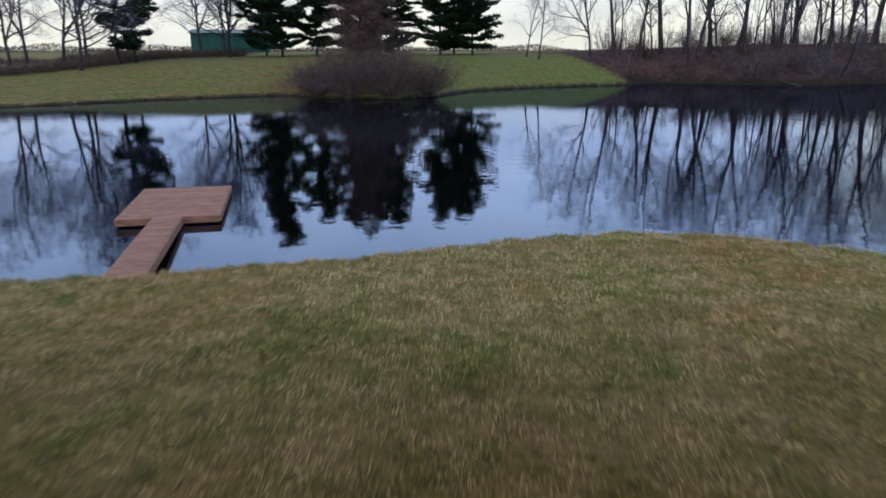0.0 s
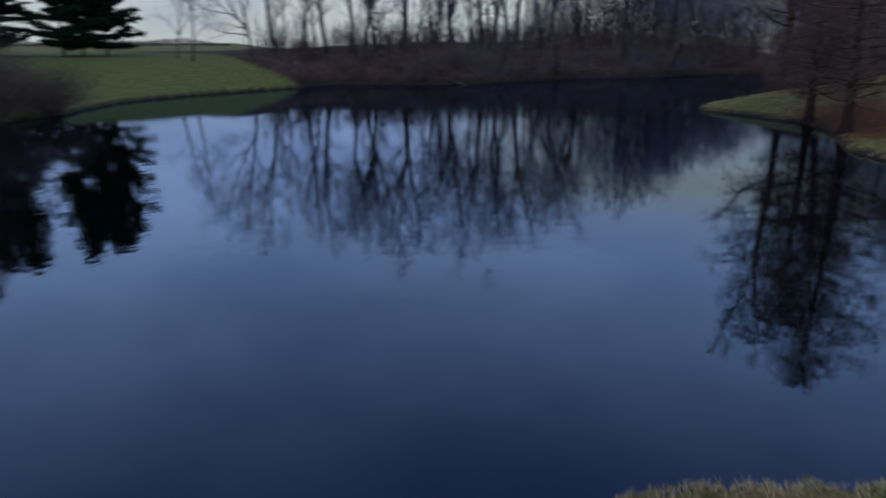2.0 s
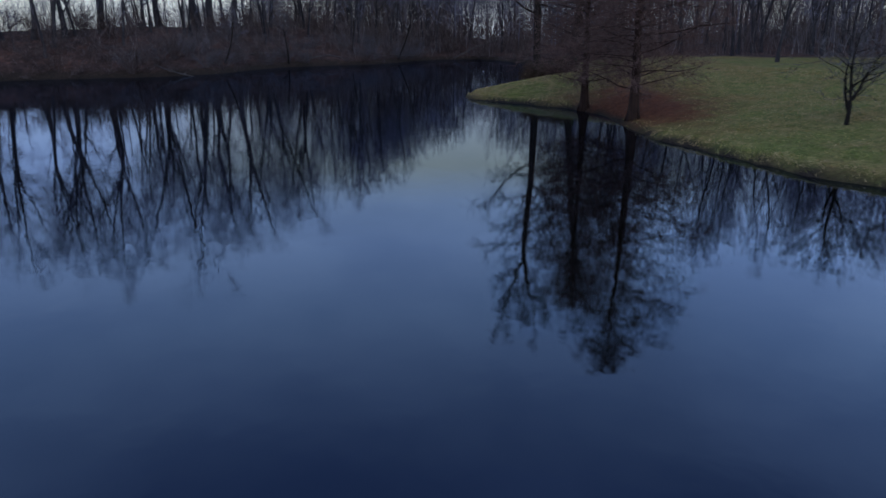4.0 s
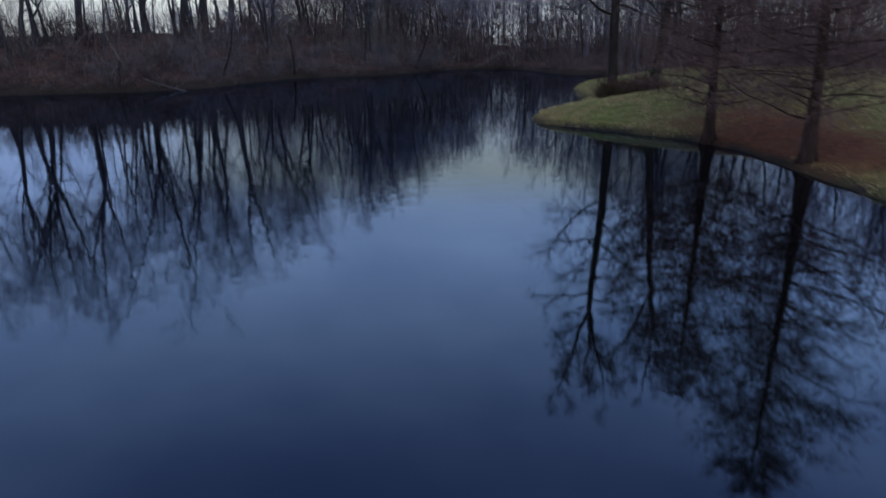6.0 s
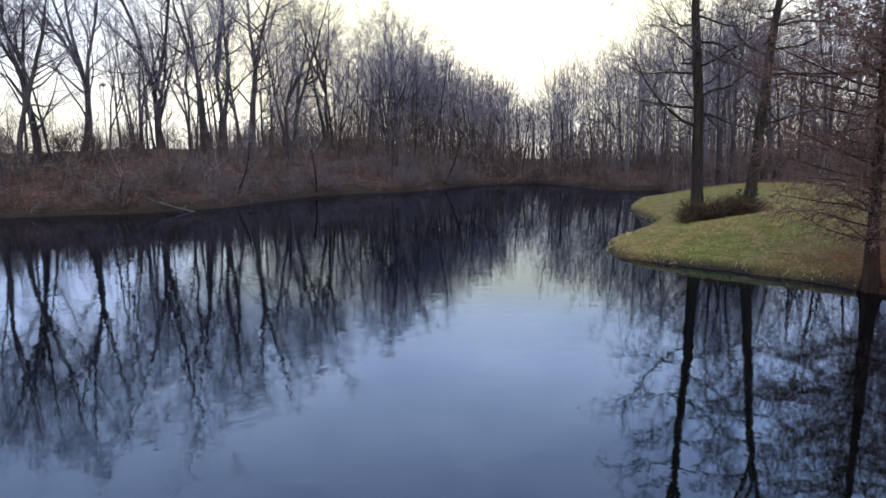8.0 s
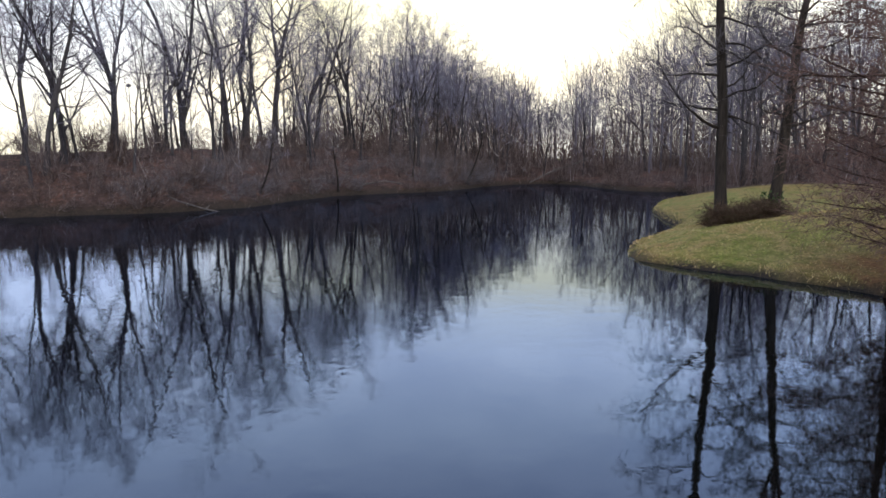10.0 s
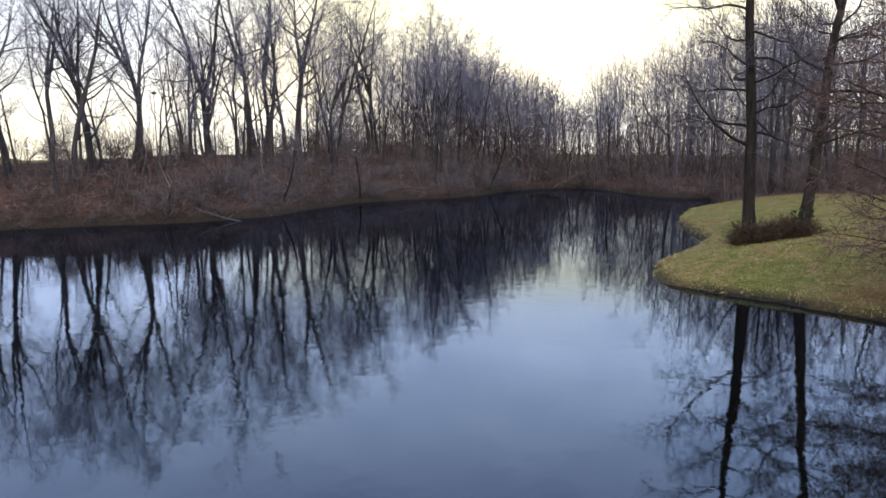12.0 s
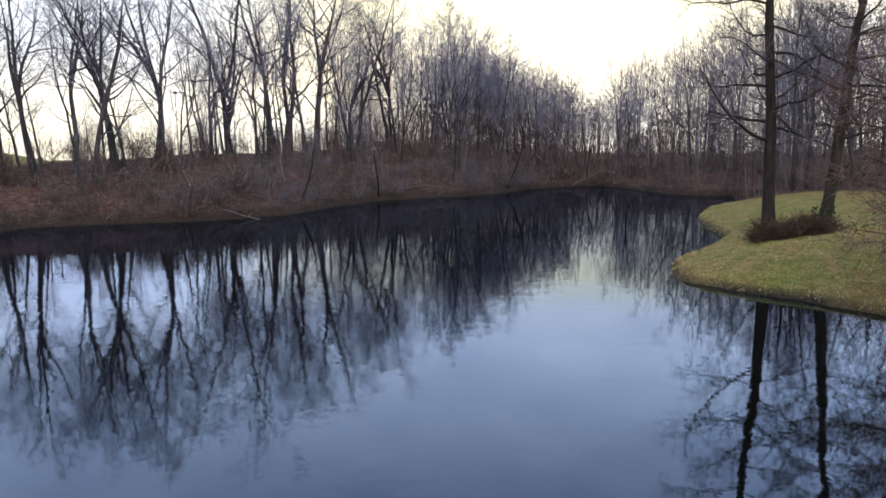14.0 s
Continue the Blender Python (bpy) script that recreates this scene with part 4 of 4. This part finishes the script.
for k, (x, y, z) in enumerate(scatter(rng, 34, 27, 80, 106, 131, lambda x, y, z, w, d: (d > 4) & (d < 26) & (w > 0.6))):
    tagged(put(FAR[k % 5], x, y, k * 1.3, rng.uniform(0.3, 0.6) if k % 3 else rng.uniform(0.7, 0.95), z=z), "slender young leafless tree among taller ones", "tree", GROUP)
places = np.r_[scatter(rng, 18, 70, 116, 100, 150, lambda x, y, z, w, d: (d > 3) & (d < 34) & (w > 0.6)),
               scatter(rng, 16, 88, 116, 104, 136, lambda x, y, z, w, d: (d > 3) & (d < 32) & (w > 0.6)),
               scatter(rng, 52, 98, 160, 70, 130, lambda x, y, z, w, d: (d > 2) & (d < 45) & (w > 0.6)),
               scatter(rng, 98, 78, 135, 2, 80, lambda x, y, z, w, d: (d > 2.5) & (w > 0.6) & (x < 118 - 0.15 * y)),
               scatter(rng, 9, 28, 75, 110, 135, lambda x, y, z, w, d: (d > 14) & (d < 30) & (w > 0.6))]
for k, (x, y, z) in enumerate(places):
    az, far = math.degrees(math.atan2(x - 15, y - 39.5)), math.hypot(x - 15, y - 39.5)
    if 53.6 < az < 57.4 and k % 3:
        continue
    tall = min(7 + math.tan(radians(crown_line(az))) * far - z, 18.5 if y < 45 else 24)
    size = tall / 22 * rng.uniform(0.8, 1.06)
    tagged(put(FAR[k % 5], x, y, rng.uniform(0, 6.28), size, z=z), "leafless grey-brown tree standing in the woods", "tree", GROUP)

# shrubs of the wooded bank
SHRUBS = [shrub(400 + i, 2.2, 2.4, 14, M_BRUSH if i % 2 else M_STEM, "shrub") for i in range(5)]
for k, (x, y, z) in enumerate(scatter(rng, 250, 26, 125, 60, 132, lambda x, y, z, w, d: (d > 0.3) & (d < 25) & (w > 0.55))):
    tagged(put(SHRUBS[k % 5], x, y, rng.uniform(0, 6.28), rng.uniform(0.6, 1.8), z=z), "leafless grey-brown shrub on the wooded bank", "shrub", "shrubs of the bank")
GREY = [shrub(440 + i, 2.6, 4.0, 16, M_GREYBRUSH, "shrub", 2) for i in range(3)]
for k, (x, y, z) in enumerate(scatter(rng, 52, 40, 104, 98, 120, lambda x, y, z, w, d: (d > 0.6) & (d < 9) & (w > 0.6))):
    tagged(put(GREY[k % 3], x, y, rng.uniform(0, 6.28), rng.uniform(0.5, 1.25), rng.uniform(0.6, 1.0), z=z), "pale grey tangle of leafless brush low on the bank", "shrub", "grey brush of the bank")
for k, (x, y, z) in enumerate(scatter(rng, 70, 26, 112, 72, 112, lambda x, y, z, w, d: (d > 0.05) & (d < 1.2) & (w > 0.5))):
    tagged(put(SHRUBS[k % 5], x, y, rng.uniform(0, 6.28), rng.uniform(0.35, 0.8), 0.7, z=z), "low leafless brush hanging over the water's edge", "shrub", "brush at the water's edge")
for t in TALL + FAR + SHRUBS + GREY + OPEN + [OAK]:
    scrap(t)

# saplings, stems and dry stalks in the woods, too many to count
under, stalks, segs = Tubes(), Tubes(), []
for x, y, z in scatter(rng, 5600, 25, 150, -15, 150, lambda x, y, z, w, d: (w > 0.55) & ~((y > 96) & (x < 88) & (np.sin(x * 1.7 + y * 0.9) > -0.1)) & (d > 0.4) & ~((x < 90) & (y > 100) & (d > 27))):
    h = rng.uniform(1.2, 7.0) if rng.uniform() < 0.6 else rng.uniform(0.8, 3.0)
    foot = np.array([x, y, z - 0.1])
    mid = foot + np.array([rng.normal(0, 0.09), rng.normal(0, 0.09), 0.5]) * h
    tip = mid + np.array([rng.normal(0, 0.12), rng.normal(0, 0.12), 0.5]) * h
    r = 0.006 * h + 0.006
    under.tube([foot, mid, tip], [r, r * 0.7, r * 0.2], 3, cap=False)
    segs += [(foot * 0.4 + mid * 0.6, mid, h), (mid, tip, h)]
p, d, _ = spread_on(rng, np.array([q[0] for q in segs]), np.array([q[1] for q in segs]), 5)
hs = np.repeat(np.array([q[2] for q in segs]), 5)
ta, tb = twigs(under, rng, p, d, hs * rng.uniform(0.12, 0.32, len(p)), 0.4, 1.0, 0.030)
p, d, ln = spread_on(rng, ta, tb, 1)
twigs(under, rng, p, d, ln * rng.uniform(0.3, 0.6, len(p)), 0.4, 0.9, 0.02)
tagged(new("undergrowth", under.mesh("undergrowth", M_STEM, False)), "bare saplings and undergrowth of the woods", "undergrowth", kind="stuff")
p = scatter(rng, 14000, 25, 125, 50, 132, lambda x, y, z, w, d: (w > 0.5) & (d > 0.1) & (d < 25))
twigs(stalks, rng, p, np.tile((0.0, 0.0, 1.0), (len(p), 1)), rng.uniform(0.3, 1.3, len(p)), 0.1, 1.1, 0.04, 0.2)
tagged(new("dry_stalks", stalks.mesh("dry_stalks", M_STEM, False)), "brown dry stalks and brambles on the bank", "undergrowth", kind="stuff")

# fallen trunks by the water
for pts3, r, lab in (([(49.2, 99.2, -0.1), (48.0, 100.1, 0.3), (46.6, 101.4, 0.9), (45.6, 102.2, 1.5)], 0.08, "weathered fallen trunk sloping from the bank into water"),
                     ([(104.4, 103.6, 0.4), (107.0, 100.6, 2.4), (108.6, 98.9, 3.0), (110.4, 97.0, 4.2)], 0.10, "pale leaning dead trunk at the cove's end"),
                     ([(63.0, 109.4, ground_z(63, 109.4) + 0.1), (67.0, 110.4, ground_z(67, 110.4) + 0.25), (71.0, 111.0, ground_z(71, 111) + 0.2)], 0.12, "dark fallen trunk lying on the bank"),
                     ([(74.0, 108.2, ground_z(74, 108.2) + 0.1), (77.5, 107.4, ground_z(77.5, 107.4) + 0.5), (80.0, 106.2, ground_z(80, 106.2) + 0.2)], 0.10, "dark fallen trunk lying on the bank"),
                     ([(53.4, 104.0, ground_z(53.4, 104) + 0.2), (50.6, 102.6, 0.7), (48.6, 101.0, 0.1)], 0.07, "broken grey branch hanging from the bank to the water")):
    t = Tubes()
    t.tube(pts3, [r * (1 - 0.5 * i / len(pts3)) for i in range(len(pts3))], 7)
    tagged(new("fallen_trunk", t.mesh("fallen_trunk", M_LOG)), lab, "log")

# ---- barn and distance ----


def barn(w, dpt, eave, ridge):
    b = tagged(new("barn"), "dark green metal barn behind trees on the hill", "barn")
    n = int(w / 0.9)
    for i in range(n):
        x0 = -w / 2 + i * w / n
        box_part("wall_panel", (x0 + 0.01, -dpt / 2 - 0.05, -0.5), (x0 + w / n - 0.01, -dpt / 2, eave), M_BARN, b, "", 0.01)
    box_part("wall", (-w / 2, -dpt / 2 + 0.002, -0.5), (w / 2, -dpt / 2 + 0.15, eave), M_BARN, b)
    box_part("wall", (-w / 2, dpt / 2 - 0.15, -0.5), (w / 2, dpt / 2, eave), M_BARN, b)
    for sx in (-1, 1):
        bm = bmesh.new()
        prof = [(-dpt / 2 + 0.16, -0.5), (dpt / 2 - 0.16, -0.5), (dpt / 2 - 0.16, eave), (0, ridge - 0.06), (-dpt / 2 + 0.16, eave)]
        f = bm.faces.new([bm.verts.new((sx * w / 2, y, z)) for y, z in prof])
        e = bmesh.ops.extrude_face_region(bm, geom=[f])["geom"]
        bmesh.ops.translate(bm, vec=(-sx * 0.15, 0, 0), verts=[g for g in e if isinstance(g, bmesh.types.BMVert)])
        bm_part("gable_wall", bm, M_BARN, b)
    for sy in (-1, 1):
        bm = bmesh.new()
        v = [bm.verts.new(p) for p in ((-w / 2 - 0.4, sy * (dpt / 2 + 0.4), eave - 0.12), (w / 2 + 0.4, sy * (dpt / 2 + 0.4), eave - 0.12), (w / 2 + 0.4, 0, ridge), (-w / 2 - 0.4, 0, ridge))]
        f = bm.faces.new(v)
        e = bmesh.ops.extrude_face_region(bm, geom=[f])["geom"]
        bmesh.ops.translate(bm, vec=(0, 0, 0.1), verts=[g for g in e if isinstance(g, bmesh.types.BMVert)])
        bm_part("roof", bm, M_ROOF, b)
    return b


bn = barn(16, 12, 3.9, 4.6)
bn.location = (-45.5, 160, ground_z(-45.5, 160))
bn.rotation_euler = (0, 0, radians(12))

# hedge and far tree lines, too far to count
hedge = Tubes()
s = rng.uniform(0, 1, 26000)
p = np.c_[np.interp(s, (0, 0.3, 0.45, 0.6, 0.8, 1), (-84, -52, -48.5, -43.6, -42, -32)), np.interp(s, (0, 0.3, 0.45, 0.6, 0.8, 1), (70, 82.5, 91.5, 97, 112, 119.5)), np.zeros(26000)] + rng.normal(0, 0.8, (26000, 3))
p[:, 2] = land(p[:, 0], p[:, 1])[0] + rng.uniform(0, 0.85, 26000) * (1 + 0.5 * np.sin(s * 160))
twigs(hedge, rng, p, np.tile((0.0, 0.0, 1.0), (26000, 1)), rng.uniform(0.2, 0.7, 26000), 0.0, 1.4, 0.06)
tagged(new("hedge", hedge.mesh("hedge", M_BRUSH, False)), "low dark hedge of brush along the field", "hedge", kind="stuff")
line = Tubes()
a, r = rng.uniform(-0.75, -0.40, 9000), rng.uniform(172, 182, 9000)
p = np.c_[np.sin(a) * r, np.cos(a) * r, np.zeros(9000)]
p[:, 2] = land(p[:, 0], p[:, 1])[0] + rng.uniform(0, 1, 9000) * (1.5 + 0.5 * np.sin(a * 53) + 0.3 * np.sin(a * 131))
twigs(line, rng, p, np.tile((0.0, 0.0, 1.0), (9000, 1)), rng.uniform(0.5, 1.4, 9000), 0.0, 1.0, 0.14)
a, r = rng.uniform(-0.95, 0.18, 16000), rng.uniform(430, 520, 16000)
h = np.maximum(3.4 + 1.6 * np.sin(a * 23) * np.sin(a * 7.3) + 1.0 * np.sin(a * 61), 1)
p = np.c_[np.sin(a) * r, np.cos(a) * r, 3.0 + rng.uniform(0, 1, 16000) * h]
twigs(line, rng, p, np.tile((0.0, 0.0, 1.0), (16000, 1)), rng.uniform(0.8, 2.2, 16000), 0.0, 1.2, 0.45)
tagged(new("distant_trees", line.mesh("distant_trees", M_BRUSH, False)), "dark far tree line beyond the fields", "woods", kind="stuff")
dist = Tubes()
for a0, a1, r0, r1, low, count in ((0.30, 0.66, 150, 200, 0.22, 40), (0.64, 0.95, 145, 205, 0.75, 80), (0.80, 0.945, 135, 190, 0.8, 46), (0.93, 1.01, 150, 195, 0.62, 22), (1.0, 1.75, 108, 185, 1.0, 230)):
    for k in range(count):
        a, r = rng.uniform(a0, a1), rng.uniform(r0, r1)
        x, y = 10 + math.sin(a) * r, 35 + math.cos(a) * r
        z = ground_z(x, y) + 2.9
        if shore_distance([x], [y])[0] < 6:
            continue
        h = min(math.tan(radians(crown_line(math.degrees(a)))) * r * low * rng.uniform(0.7, 1.0) + 3, 24)
        dist.tube([(x, y, z - 3), (x + rng.normal(0, 0.4), y, z + h * 0.9)], [0.16, 0.03], 3, cap=False)
        q = rng.normal(0, 1, (190, 3))
        q *= (rng.uniform(0.15, 1, 190) ** 0.6 / np.linalg.norm(q, axis=1))[:, None]
        way = q * (1, 1, 0.6) + (0, 0, 0.7)
        twigs(dist, rng, q * (0.19 * h + 0.8, 0.19 * h + 0.8, 0.47 * h) + (x, y, z + 0.52 * h), way, rng.uniform(0.06, 0.16, 190) * h + 0.4, 0.0, 0.7, 0.075)
a, r = rng.uniform(0.62, 1.75, 64000), rng.uniform(118, 190, 64000)
p = np.c_[10 + np.sin(a) * r, 35 + np.cos(a) * r, np.zeros(64000)]
p[:, 2] = land(p[:, 0], p[:, 1])[0] + rng.uniform(0, 1, 64000) ** 1.1 * np.where(a < 0.93, 8.0, np.where(a < 1.04, 6.0, 9.0))
p = p[rng.uniform(0, 1, 64000) < 0.22 + 0.78 * smooth((np.abs(a - 0.974) - 0.014) / 0.035)]
low = Tubes()
twigs(low, rng, p, np.tile((0.0, 0.0, 1.0), (len(p), 1)), rng.uniform(0.8, 2.2, len(p)), 0.1, 1.1, 0.11)
tagged(new("brushwood", low.mesh("brushwood", M_STEM, False)), "brown bare undergrowth deep in the woods", "undergrowth", kind="stuff")
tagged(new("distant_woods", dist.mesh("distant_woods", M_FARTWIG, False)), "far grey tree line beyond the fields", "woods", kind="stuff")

# bird house pole in the field behind the woods
pole = tagged(new("birdhouse_pole"), "small dark bird house on a thin pole in the field", "birdhouse")
t = Tubes()
t.tube([(0, 0, -0.3), (0, 0, 7.3)], [0.06, 0.045], 8)
part("pole", t.mesh("pole", M_POST), pole)
box_part("house", (-0.22, -0.16, 7.3), (0.22, 0.16, 7.56), M_POST, pole)
bm = bmesh.new()
bmesh.ops.create_cone(bm, segments=4, radius1=0.32, radius2=0.02, depth=0.12, matrix=Matrix.Translation((0, 0, 7.62)) @ Matrix.Rotation(radians(45), 4, "Z"))
bm_part("cap", bm, M_POST, pole)
pole.location = (52.9, 125.2, ground_z(52.9, 125.2))

# ---- grass of the near bank ----


def grass(name, label, x0, x1, y0, y1, count, lo, hi, width, band=None):
    g = np.random.default_rng(sum(map(ord, name)))
    x, y = g.uniform(x0, x1, count), g.uniform(y0, y1, count)
    z, w, _, d = land(x, y)
    ok = (d > 0.12) & (w < 0.45) & (needle_bed(x, y) < g.uniform(0.1, 0.9, count))
    if band:
        ok &= d < band
    x, y, z, d = x[ok], y[ok], z[ok], d[ok]
    n = len(x)
    clump = 0.85 + 0.35 * wobble(x, y, 9.0) + 0.45 * wobble(x, y, 23.0, 1.0)
    h = g.uniform(lo, hi, n) * np.clip(clump, 0.3, 1.6) * np.where(d < 0.7, 1.25, 1.0)
    az = g.uniform(0, 6.283, n)
    lean = g.uniform(0.2, 1.3, n)
    base = np.c_[x, y, z - 0.005]
    side = np.c_[np.cos(az), np.sin(az), np.zeros(n)] * width * g.uniform(0.6, 1.4, n)[:, None]
    tip = base + np.c_[-np.sin(az) * lean * h, np.cos(az) * lean * h, h]
    v = np.stack([base - side, base + side, tip], 1).reshape(-1, 3)
    me = bpy.data.meshes.new(name)
    me.from_pydata(v, [], np.arange(3 * n).reshape(-1, 3))
    me.materials.append(M_GRASS)
    return tagged(new(name, me), label, "grass", kind="stuff")


grass("grass", "short winter grass, green mixed with straw", -15, 12.5, 4.0, 17.0, 270000, 0.03, 0.085, 0.008)
grass("edge_grass", "longer tufts of grass along the bank's edge", -30, 12.5, 4, 17.2, 90000, 0.05, 0.11, 0.007, band=0.8)
grass("point_grass", "grass tufts and thatch along the edge of the point", 30, 92, 5, 76, 220000, 0.06, 0.18, 0.013, band=1.2)
grass("lawn_grass", "mown winter grass of the point", 32, 66, 20, 62, 70000, 0.03, 0.09, 0.02)
grass("far_edge_grass", "grass tufts along the far bank", -62, 30, 52, 108, 90000, 0.06, 0.16, 0.02, band=1.0)
